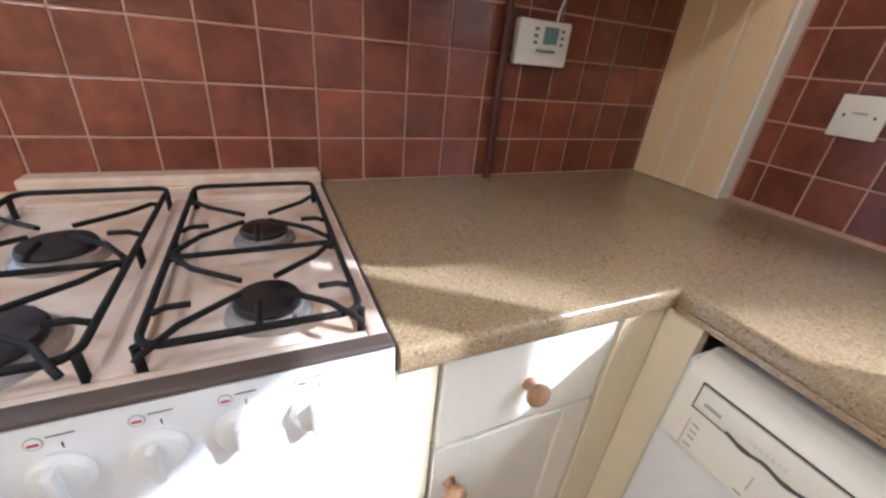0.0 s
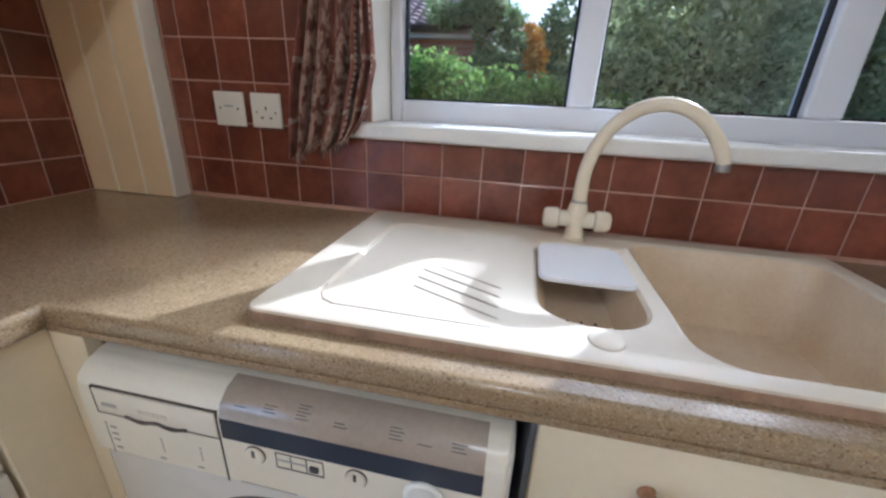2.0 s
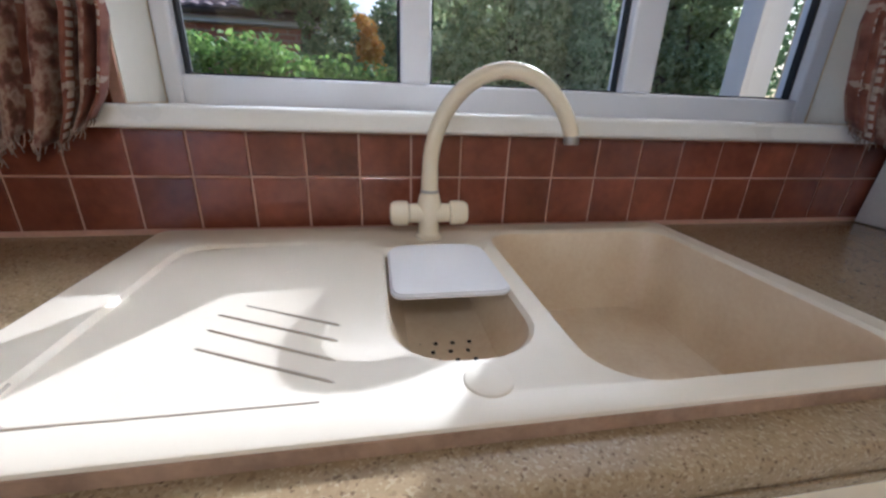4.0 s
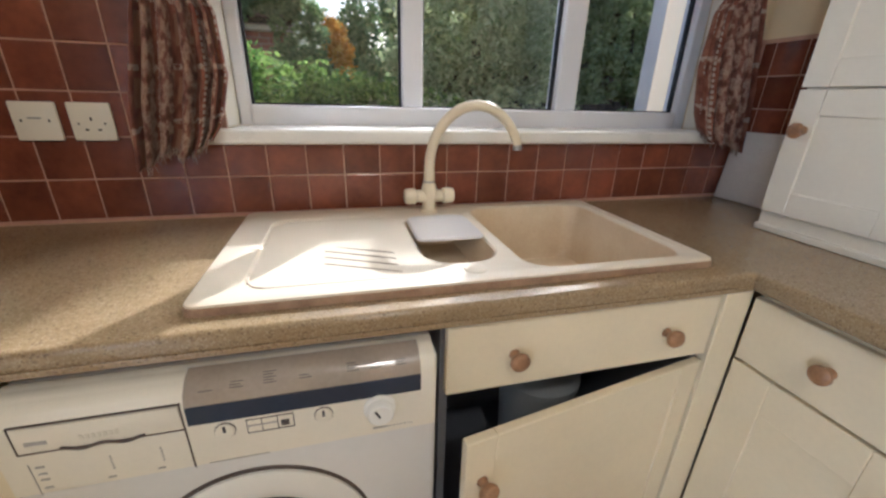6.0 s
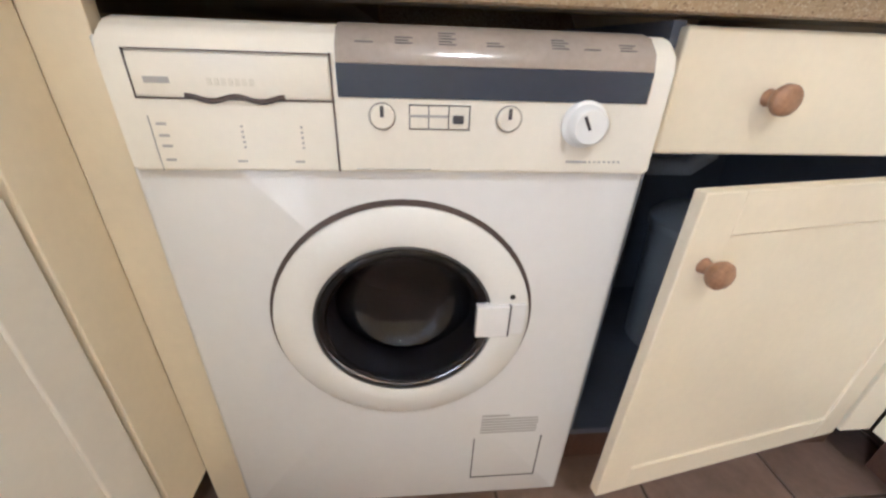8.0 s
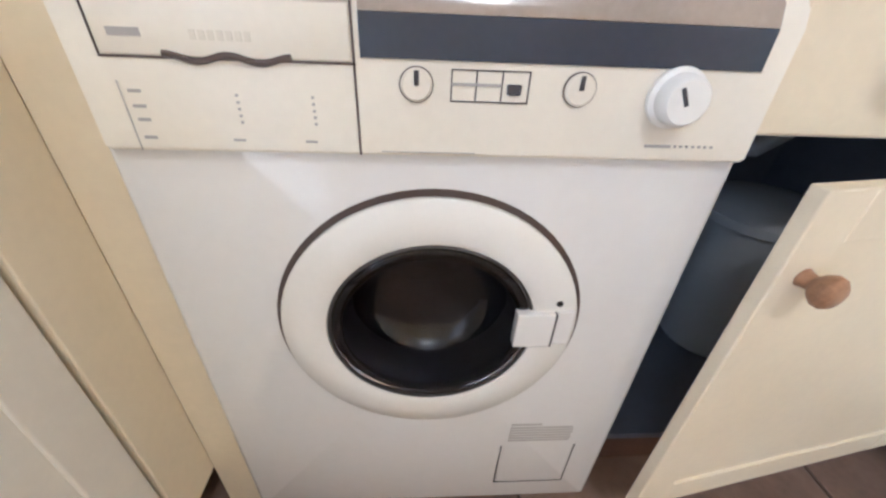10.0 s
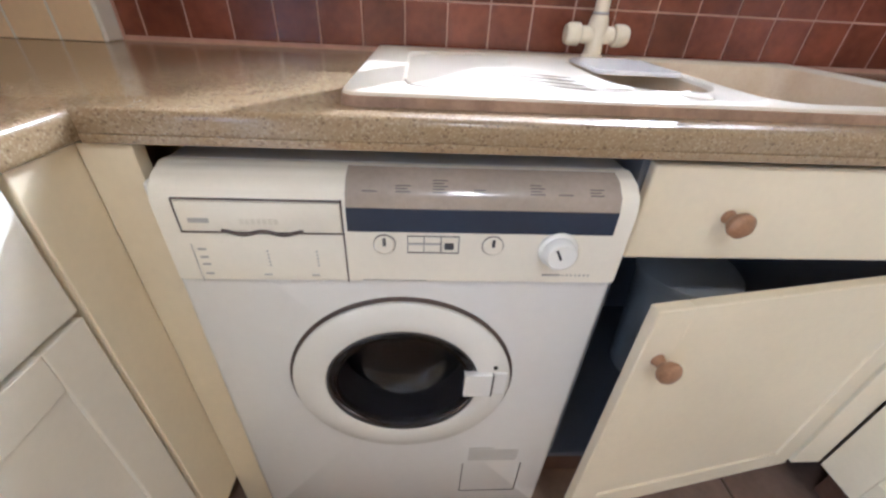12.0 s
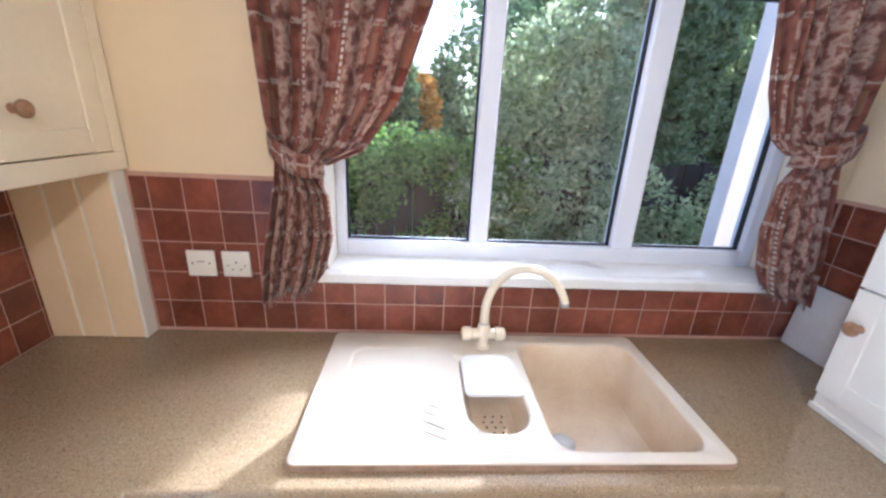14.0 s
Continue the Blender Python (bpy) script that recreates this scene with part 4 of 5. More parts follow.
# ---------------------------------------------------------------- cooker
def cooker():
    c = thing("gas_cooker", (0.3, -1.305, 0), "white freestanding gas cooker with four black-grilled burners", "cooker")
    c.location.z += 0.006
    y0, y1 = -1.553, -1.057
    zt = 0.922
    bm = bmesh.new()
    box(bm, (0.03, y0, 0.04), (0.585, y1, 0.905), 0.004)
    part("body", bm, M_STOVE, c)
    for fx in (0.08, 0.54):
        for fy in (y0 + 0.05, y1 - 0.05):
            part("foot", lathe(bmesh.new(), [(0.018, -0.006), (0.018, 0.041)], (fx, fy, 0), (0, 0, 1), 10), M_RUBBER, c)
    # hob tray with a sunk well each side of the middle rail
    hob = part("hob", boxes(((0.10, y0 + 0.022, 0.9055), (0.562, y1 - 0.022, 0.911)), bev=0.001), M_HOB, c, "scuffed cream enamel hob")
    for nm, lo, hi in (("hob_side", (0.02, y0, 0.9055), (0.576, y0 + 0.022, zt)), ("hob_side", (0.02, y1 - 0.022, 0.9055), (0.576, y1, zt)), ("hob_back", (0.02, y0 + 0.022, 0.9055), (0.10, y1 - 0.022, zt)),
                       ("hob_front", (0.562, y0 + 0.022, 0.9055), (0.576, y1 - 0.022, zt)), ("hob_divider", (0.10, -1.322, 0.9112), (0.562, -1.288, zt))):
        part(nm, boxes((lo, hi), bev=0.004), M_HOB, hob)
    part("hob_upstand", boxes(((0.004, y0, 0.9), (0.05, y1, 0.949)), bev=0.006), M_HOB, c)
    part("hinge_strip", boxes(((0.05, y0 + 0.01, 0.921), (0.066, y1 - 0.01, 0.932)), bev=0.002), M_HOB, c)
    part("front_trim", boxes(((0.5765, y0, 0.918), (0.5985, y1, 0.9255)), bev=0.003), M_TRIM, c, "dark brown front trim")
    # control fascia, sloping slightly
    bm = bmesh.new()
    pr = [(0.5855, 0.772), (0.612, 0.772), (0.598, 0.9175), (0.5855, 0.9175)]
    f = bm.faces.new([bm.verts.new((x, y0, z)) for x, z in pr])
    r = bmesh.ops.extrude_face_region(bm, geom=[f])
    for v in r["geom"]:
        if isinstance(v, bmesh.types.BMVert):
            v.co.y = y1
    fas = part("control_fascia", bm, M_STOVE, c, "white enamel control fascia")
    part("oven_door", boxes(((0.5855, y0 + 0.003, 0.30), (0.615, y1 - 0.003, 0.766)), bev=0.004), M_STOVE, c)
    part("bottom_drawer", boxes(((0.5855, y0 + 0.003, 0.06), (0.612, y1 - 0.003, 0.294)), bev=0.004), M_STOVE, c)
    for k in range(6):
        y = -1.142 - 0.0660 * k
        if y < y0 + 0.03:
            break
        z = 0.866
        kn = part("knob", lathe(bmesh.new(), [(0.0235, -0.002), (0.0235, 0.003), (0.021, 0.005), (0.020, 0.009), (0.017, 0.011)], (0.604, y, z), (1, 0, 0.1), 28), M_KNOBW, fas, "white control knob", True)
        part("grip", boxes(((0.613, y - 0.0045, z - 0.021), (0.625, y + 0.0045, z + 0.021)), bev=0.003), M_KNOBW, kn)
        part("burner_mark", lathe(bmesh.new(), [(0.0062, 0), (0.0062, 0.0006)], (0.5998, y - 0.010, 0.902), (1, 0, 0.1), 16), M_GREYINK, fas)
        part("burner_mark", lathe(bmesh.new(), [(0.0052, 0), (0.0052, 0.0009)], (0.5998, y - 0.010, 0.902), (1, 0, 0.1), 16), M_STOVE, fas)
        part("burner_mark", boxes(((0.5996, y - 0.0135, 0.900), (0.6012, y - 0.0065, 0.9025))), M_RED, fas)
        part("dial_mark", boxes(((0.5998, y + 0.0058, 0.892), (0.6010, y + 0.0068, 0.898)), ((0.5988, y - 0.002, 0.9055), (0.6000, y + 0.016, 0.9061))), M_INK, fas)
    # burners
    for (x, y, r) in ((0.285, -1.176, 0.034), (0.485, -1.176, 0.036), (0.285, -1.425, 0.042), (0.485, -1.425, 0.054)):
        b = part("burner", lathe(bmesh.new(), [(r + 0.012, 0.0), (r + 0.010, 0.006), (r + 0.003, 0.009), (r + 0.002, 0.014)], (x, y, 0.9112), (0, 0, 1)), M_ALU, c, "grey metal burner ring", True)
        part("cap", lathe(bmesh.new(), [(r, 0.0), (r + 0.001, 0.004), (r - 0.002, 0.009), (r * 0.4, 0.011)], (x, y, 0.9255), (0, 0, 1)), M_BURNER, b, "black burner cap", True)
    # pan supports
    for ya, yb in ((-1.285, -1.083), (-1.528, -1.325)):
        g = part("pan_support", tube(bmesh.new(), [(p[0], p[1], 0.945) for p in (lambda q: q + q[:2])(rounded(0.108, 0.558, ya, yb, [0.02] * 4, 3))], 0.0042, 8), M_IRON, c, "black wire pan support", True)
        ym = (ya + yb) / 2
        hw = (yb - ya) / 2 - 0.004
        zz = 0.950
        for bx in (0.285, 0.485):
            L = 0.095
            for sx in (-1, 1):
                for sy in (-1, 1):
                    part("finger", tube(bmesh.new(), [(bx + sx * 0.014, ym + sy * 0.018, zz), (bx + sx * 0.055, ym + sy * hw * 0.72, zz), (bx + sx * 0.088, ym + sy * hw * 0.95, zz - 0.001), (bx + sx * 0.093, ym + sy * hw, 0.945)], 0.0036, 7), M_IRON, g)
            for sy in (-1, 1):
                part("finger", tube(bmesh.new(), [(bx + 0.02, ym + sy * hw, 0.945), (bx + 0.02, ym + sy * (hw - 0.012), zz), (bx + 0.02, ym + sy * (hw - 0.034), zz)], 0.0036, 7), M_IRON, g)
            part("finger", tube(bmesh.new(), [(bx + 0.075, ym, 0.945), (bx + 0.07, ym, zz), (bx + 0.035, ym, zz)], 0.0036, 7), M_IRON, g)
        part("cross_bar", tube(bmesh.new(), [(0.385, ya, 0.945), (0.385, yb, 0.945)], 0.004, 7), M_IRON, g)
        for fx in (0.13, 0.34, 0.555):
            for fy in (ya, yb):
                part("support_foot", lathe(bmesh.new(), [(0.0045, 0), (0.0045, 0.034)], (fx, fy, 0.9115), (0, 0, 1), 8), M_IRON, g)


cooker()

# ---------------------------------------------------------------- wall cupboards and fittings
u = thing("wall_cupboard", (0.15, -0.52, 1.45), "cream wall cupboard with framed doors and wooden knobs", "cupboard")
part("body", boxes(((0.006, -1.15, 1.452), (0.289, -0.006, 2.16))), M_CAB, u)
part("bottom_rail", boxes(((0.2895, -1.15, 1.45), (0.309, -0.006, 1.5)), bev=0.002), M_CAB, u)
part("end_stile", boxes(((0.2895, -0.046, 1.5005), (0.309, -0.006, 2.16)), bev=0.002), M_CAB, u)
for k in range(3):
    shaker(u, (0.310, -0.4125 - 0.366 * k, 1.504), 0.362, 0.65, "+x", (0.120, 0.105))

bx = thing("boxing", (0.145, -0.025, WT), "cream tongue-and-groove boxing under the wall cupboard", "boxing")
for k in range(3):
    part("board", boxes(((0.0075 + 0.0945 * k, -0.058, WT + 0.0005), (0.0955 + 0.0945 * k, -0.042, 1.4495)), bev=0.003), M_TG, bx)
    # pale strip in each groove paints the light its edges catch
    part("bead", tube(bmesh.new(), [(0.0988 + 0.0945 * k - (0.001 if k == 2 else 0), -0.0535, WT + 0.0005), (0.0988 + 0.0945 * k - (0.001 if k == 2 else 0), -0.0535, 1.4495)], 0.0032, 8), M_CABW, bx, "pale rounded strip painting light on the groove edges")
part("backing", boxes(((0.0065, -0.046, WT + 0.001), (0.284, -0.035, 1.449))), M_TG, bx)
part("side_board", boxes(((0.2862, -0.062, WT + 0.0005), (0.297, -0.0085, 1.4495)), bev=0.004), M_CABW, bx, "pale edge board")

p = thing("pipe", (0.022, -0.627, WT), "dark maroon painted pipe up the tiled wall", "pipe")
part("pipe_run", tube(bmesh.new(), [(0.026, -0.627, WT + 0.0005), (0.026, -0.627, 1.4515)], 0.0105, 12), M_PIPE, p, shade=True)
for z in (1.08, 1.34):
    part("clip", boxes(((0.0095, -0.640, z), (0.028, -0.614, z + 0.012)), bev=0.002), M_PIPE, p)

t = thing("thermostat", (0.01, -0.523, 1.247), "white wall heating controller with small display and keys", "thermostat")
ht = part("housing", boxes(((0.0095, -0.598, 1.200), (0.036, -0.449, 1.297)), bev=0.005), M_WHITE, t, shade=True)
part("display", boxes(((0.0355, -0.528, 1.248), (0.0372, -0.487, 1.284)), bev=0.0005), M_LCD, ht, "grey-green display")
for k in range(3):
    part("key", boxes(((0.0355, -0.556, 1.246 + 0.014 * k), (0.0378, -0.545, 1.253 + 0.014 * k)), bev=0.0008), M_LCD, ht)
    part("key", boxes(((0.0355, -0.479, 1.246 + 0.014 * k), (0.0378, -0.470, 1.253 + 0.014 * k)), bev=0.0008), M_LCD, ht)
part("key", boxes(((0.0355, -0.545, 1.230), (0.0376, -0.49, 1.236)), bev=0.0008), M_LCD, ht)


def plate(name, lo, hi, axis, holes, label, cat):
    s = thing(name, lo, label, cat)
    f = part("face_plate", boxes((lo, hi), bev=0.003), M_PLASTIC, s, shade=True)
    for i, (a, z, w, h, mt) in enumerate(holes):
        if axis == "x":
            part("pin_slot" if mt is M_DARK else "switch", boxes(((hi[0] - 0.001, a, z), (hi[0] + (0.0006 if mt is M_DARK else 0.003), a + w, z + h))), mt, f)
        else:
            part("pin_slot" if mt is M_DARK else "switch", boxes(((a, lo[1] - (0.0006 if mt is M_DARK else 0.003), z), (a + w, lo[1] + 0.001, z + h))), mt, f)
    return s


def socket_pins(a, z):
    return [(a + 0.0, z + 0.022, 0.004, 0.008, M_DARK), (a - 0.014, z, 0.007, 0.004, M_DARK), (a + 0.011, z, 0.007, 0.004, M_DARK)]


plate("double_socket", (0.0095, -0.466, 1.380), (0.022, -0.318, 1.463), "x", socket_pins(-0.43, 1.40) + socket_pins(-0.36, 1.40) + [(-0.407, 1.442, 0.008, 0.011, M_WHITE), (-0.382, 1.442, 0.008, 0.011, M_WHITE)], "cream plastic double wall socket on the tiles", "socket")
c = thing("cable", (0.012, -0.47, 1.3), "thin white cable from socket to heating controller", "cable")
part("flex", tube(bmesh.new(), [(0.013, -0.462, 1.379), (0.013, -0.468, 1.35), (0.013, -0.478, 1.32), (0.013, -0.48, 1.298)], 0.003, 8), M_WHITE, c)
c = thing("cable_hook", (0.016, -0.535, 1.385), "small white plastic hook on the tiles", "hook")
part("hook", tube(bmesh.new(), [(0.0095, -0.525, 1.43), (0.018, -0.525, 1.425), (0.019, -0.527, 1.395), (0.019, -0.536, 1.385), (0.018, -0.546, 1.390)], 0.005, 8), M_PLASTIC, c)
plate("fused_switch", (0.431, -0.0185, 1.122), (0.517, -0.0095, 1.207), "y", [(0.446, 1.163, 0.004, 0.006, M_DARK), (0.498, 1.163, 0.004, 0.006, M_DARK), (0.462, 1.170, 0.024, 0.004, M_GREYINK)], "cream plastic fused spur plate on tiles", "switch")
plate("single_socket", (0.538, -0.0185, 1.122), (0.623, -0.0095, 1.207), "y", socket_pins(0.5785, 1.145) + [(0.553, 1.158, 0.003, 0.005, M_DARK), (0.605, 1.158, 0.003, 0.005, M_DARK)], "cream plastic single wall socket on tiles", "socket")

# dresser unit on the worktop
u = thing("dresser_unit", (2.38, -0.66, WT), "pale cream cupboard unit standing on the worktop", "cupboard")
part("body", boxes(((2.272, -0.955, WT + 0.05), (R - 0.012, -0.348, 2.16))), M_CABW, u)
part("base_rail", boxes(((2.262, -0.955, WT + 0.0005), (R - 0.012, -0.345, WT + 0.0495)), bev=0.003), M_CABW, u)
part("base_bead", boxes(((2.250, -0.955, WT + 0.0005), (2.2615, -0.345, WT + 0.018)), bev=0.003), M_CABW, u)
for k in range(2):
    shaker(u, (2.252, -0.347 - 0.304 * k, 0.972), 0.302, 0.308, "-x", (0.038, 0.213), material=M_CABW)
    shaker(u, (2.252, -0.347 - 0.304 * k, 1.285), 0.302, 0.87, "-x", (0.038, 0.25), material=M_CABW)

# marbled board in the corner
bd = bmesh.new()
box(bd, (-0.006, -0.31, 0), (0.006, -0.004, 0.235), 0.002)
bmesh.ops.transform(bd, matrix=Matrix.Translation((2.478, -0.012, WT + 0.002)) @ Matrix.Rotation(radians(6), 4, 'Y'), verts=bd.verts)
tagged(part("chopping_board", bd, M_BOARD), "white marbled board leaning against tiled wall", "board")

# ---------------------------------------------------------------- curtains
def curtain(mirror, label):
    c = thing("curtain", (0.8 if not mirror else 2.33, -0.08, 1.04), label, "curtain", "curtains at the window")

    def lerp(z, tab):
        return float(np.interp(z, [a for a, _ in tab], [b for _, b in tab]))
    outer = [(1.03, 0.672), (1.2, 0.690), (1.45, 0.742), (1.52, 0.752), (1.6, 0.735), (1.9, 0.722), (2.2, 0.715)]
    inner = [(1.03, 0.83), (1.1, 0.862), (1.25, 0.893), (1.4, 0.888), (1.47, 0.850), (1.5, 0.862), (1.55, 0.99), (1.67, 1.085), (1.9, 1.165), (2.2, 1.22)]
    nu, nv = 150, 90
    verts, faces, uvs = [], [], []
    for j in range(nv):
        z = 1.045 + (2.2 - 1.045) * j / (nv - 1)
        a, b = lerp(z, outer), lerp(z, inner)
        amp = 0.012 + (0.022 if z > 1.49 else 0.013) * min(1, abs(z - 1.49) / 0.25)
        for i in range(nu):
            s = i / (nu - 1)
            ph = 2 * math.pi * 5.5 * (s + 0.05 * math.sin(7 * s)) + 0.9 * math.sin(5 * s + 2.2 * z)
            x = a + (b - a) * (s + 0.012 * math.sin(2 * ph))
            y = -0.066 - 0.8 * amp * math.cos(ph) - 0.008 * math.sin(9 * s + 3 * z) * min(1, abs(z - 1.49) / 0.2)
            zz = z - (0.012 * math.sin(3.1 * s * math.pi + 1) + 0.006 * math.cos(ph)) * max(0, 1 - (z - 1.045) / 0.12)
            zz += (0.028 + 0.045 * s) * max(0, 1 - (z - 1.045) / 0.3)
            if z > 1.5:
                zz -= 0.05 * s * max(0, 1 - (z - 1.5) / 0.3) * 0.4
            if mirror:
                x = 2.213 + (0.90 - x) * (1.12 if x < 0.9 else 0.55)
                x = min(x, 2.49)
                zz += 0.03 * max(0, 1 - (z - 1.045) / 0.5) + (0.08 if z > 1.35 else 0.08 * (z - 1.045) / 0.305)
            verts.append((x, y, zz))
            uvs.append((s * 0.8, z * 1.0))
    for j in range(nv - 1):
        for i in range(nu - 1):
            k = j * nu + i
            faces.append((k, k + 1, k + nu + 1, k + nu))
    me = bpy.data.meshes.new("cloth")
    me.from_pydata(verts, [], faces)
    lay = me.uv_layers.new(name="cloth")
    idx = np.empty(len(me.loops), dtype=np.int64)
    me.loops.foreach_get("vertex_index", idx)
    lay.data.foreach_set("uv", np.array(uvs)[idx].ravel())
    me.materials.append(M_CLOTH)
    smooth(me)
    ob = new("cloth", me)
    ob.parent = c
    ob.matrix_parent_inverse = Matrix.Translation([-v for v in c["base"]])
    sol = ob.modifiers.new("thickness", 'SOLIDIFY')
    sol.thickness = 0.003
    # pale threads of the worn hem
    bm = bmesh.new()
    rng = np.random.default_rng(41 + mirror)
    for i in range(4, nu - 2, 3):
        p = Vector(verts[i])
        q = p + Vector((float(rng.normal(0, 0.005)), -0.003 - 0.004 * float(rng.random()), -0.008 - 0.012 * float(rng.random())))
        tube(bm, [p + Vector((0, -0.002, 0.004)), (p + q) / 2 + Vector((float(rng.normal(0, 0.002)), 0, 0)), q], [0.0014, 0.0011, 0.0008], 5)
    part("fringe", bm, M_FRINGE, c, "pale frayed threads along the hem")
    # tie-back band
    tv, tf, tu = [], [], []
    n = 40
    for i in range(n + 1):
        s = i / n
        x = 0.735 + 0.145 * s
        zc = 1.555 - 0.066 * s - 0.02 * math.sin(math.pi * s)
        y = -0.075 - 0.046 * math.sin(math.pi * min(1, s * 1.02)) ** 0.6 if 0 < s < 0.98 else -0.06
        for k, h in enumerate((-0.032, -0.012, 0.012, 0.032)):
            X = x if not mirror else 2.213 + (0.90 - x) * 1.2
            tv.append((X, y - (0.004 if k in (1, 2) else 0), zc + h + (0.085 if mirror else 0)))
            tu.append((s * 0.4 + 0.3, h * 2 + 0.7))
    for i in range(n):
        for k in range(3):
            q = i * 4 + k
            tf.append((q, q + 4, q + 5, q + 1))
    me = bpy.data.meshes.new("tie_back")
    me.from_pydata(tv, [], tf)
    lay = me.uv_layers.new(name="cloth")
    idx = np.empty(len(me.loops), dtype=np.int64)
    me.loops.foreach_get("vertex_index", idx)
    lay.data.foreach_set("uv", np.array(tu)[idx].ravel())
    me.materials.append(M_CLOTH)
    smooth(me)
    ob = new("tie_back", me)
    ob.parent = c
    ob.matrix_parent_inverse = Matrix.Translation([-v for v in c["base"]])
    sol = ob.modifiers.new("thickness", 'SOLIDIFY')
    sol.thickness = 0.004


curtain(False, "brick-red patterned curtain tied back beside sockets")
curtain(True, "brick-red patterned curtain tied back beside dresser unit")
rail = thing("curtain_rail", (1.6, -0.07, 2.2), "white curtain rail above the window", "curtain rail")
part("rail", boxes(((0.66, -0.09, 2.196), (2.5, -0.06, 2.222)), bev=0.003), M_WHITE, rail)
part("bracket", boxes(((0.9, -0.0605, 2.2), (0.92, 0.0, 2.218)), ((2.3, -0.0605, 2.2), (2.32, 0.0, 2.218))), M_WHITE, rail)

# ceiling light
cl = thing("ceiling_light", (1.3, -2.0, 2.4), "round opal glass ceiling light", "ceiling light")
part("rose", lathe(bmesh.new(), [(0.05, 0), (0.05, 0.018), (0.03, 0.03)], (1.3, -2.0, 2.3995), (0, 0, -1)), M_WHITE, cl, shade=True)
sh = part("shade", lathe(bmesh.new(), [(0.03, 0.03), (0.075, 0.033), (0.078, 0.05), (0.07, 0.06), (0.06, 0.061)], (1.3, -2.0, 2.3995), (0, 0, -1)), M_SHADE, cl, shade=True)

# ---------------------------------------------------------------- garden
bm = bmesh.new()
bmesh.ops.create_grid(bm, x_segments=2, y_segments=2, size=1500)
bmesh.ops.translate(bm, vec=(0, 0, -0.25), verts=bm.verts)
structure("ground", bm, M_SOIL, "dark garden ground outside the window", "ground")


def leaves(name, centres, radii, count, size, material, rng, flat=0.9):
    """A crown of single bent leaves, scattered in soft clumps."""
    k = rng.integers(0, len(centres), count)
    d = rng.normal(size=(count, 3))
    d /= np.linalg.norm(d, axis=1)[:, None]
    p = centres[k] + d * (rng.random(count) ** 0.45)[:, None] * radii[k][:, None]
    u = rng.normal(size=(count, 3))
    u /= np.linalg.norm(u, axis=1)[:, None]
    w = np.cross(u, rng.normal(size=(count, 3)))
    w /= np.linalg.norm(w, axis=1)[:, None]
    nn = np.cross(u, w)
    s = size * (0.6 + 0.8 * rng.random(count))[:, None]
    a, b, c, e = p - u * s, p + w * s * 0.5 + nn * s * 0.12, p + u * s, p - w * s * 0.5 + nn * s * 0.12
    v = np.stack([a, b, c, e], axis=1).reshape(-1, 3)
    i = np.arange(count) * 4
    me = bpy.data.meshes.new(name)
    me.vertices.add(count * 4)
    me.vertices.foreach_set("co", v.astype(np.float32).ravel())
    me.loops.add(count * 4)
    me.loops.foreach_set("vertex_index", np.arange(count * 4, dtype=np.int32))
    me.polygons.add(count)
    me.polygons.foreach_set("loop_start", i.astype(np.int32))
    me.update()
    me.materials.append(material)
    return new(name, me)


def tree(name, at, height, spread, n_clumps, count, size, material, label, seed, low=0.25, clump=(0.22, 0.5), depth=1.0, full=False):
    rng = np.random.default_rng(seed)
    t = thing(name, at, label, "tree" if name == "tree" else "shrub")
    x, y, z = at
    trunk = [(x, y, z), (x + 0.03, y, z + height * 0.2), (x - 0.02, y + 0.04, z + height * 0.45), (x + 0.04, y, z + height * 0.75)]
    r = 0.035 * height
    part("trunk", tube(bmesh.new(), trunk, [r, r * 0.8, r * 0.55, r * 0.2], 9), M_BARK, t)
    d = rng.normal(size=(n_clumps, 3))
    d /= np.linalg.norm(d, axis=1)[:, None]
    d *= (rng.random(n_clumps) ** 0.4)[:, None]
    if full:  # box-shaped crown, as dense at the top as below, to block the sun
        d = rng.uniform(-1, 1, (n_clumps, 3))
    cen = np.stack([x + d[:, 0] * spread, y + d[:, 1] * spread * depth, z + height * (low + 1) / 2 + d[:, 2] * height * (1 - low) / 2], axis=1)
    for k in range(min(9, n_clumps)):
        c = cen[k]
        h = 0.25 + 0.5 * rng.random()
        s = Vector((x, y, z + height * h * 0.8))
        e = Vector(c)
        mid = (s + e) / 2 + Vector((0, 0, 0.08 * height * rng.random()))
        part("limb", tube(bmesh.new(), [s, mid, e], [r * 0.4, r * 0.25, r * 0.08], 6), M_BARK, t)
    cr = leaves("crown", cen, rng.uniform(*clump, n_clumps), count, size, material, rng)
    cr.parent = t
    cr.matrix_parent_inverse = Matrix.Translation([-c for c in at])
    return t


G = -0.25
tree("shrub", (2.95, 4.2, G), 3.4, 1.1, 110, 26000, 0.042, M_LEAF_A, "tall grey-green leafy shrub in the garden", 3, low=0.03, clump=(0.2, 0.42))
# next three stand in the sun's path; their unseen tops shape its patches indoors
tree("shrub", (4.05, 4.75, G), 5.8, 0.30, 240, 46000, 0.05, M_LEAF_A, "tall grey-green leafy shrub, unseen top added to shade the worktop", 5, low=0.1, clump=(0.12, 0.24), depth=0.6, full=True)
tree("shrub", (4.80, 4.6, G), 5.22, 0.20, 210, 38000, 0.05, M_LEAF_A, "grey-green leafy shrub, unseen top added to shade the drainer", 6, low=0.1, clump=(0.10, 0.2), depth=0.6, full=True)
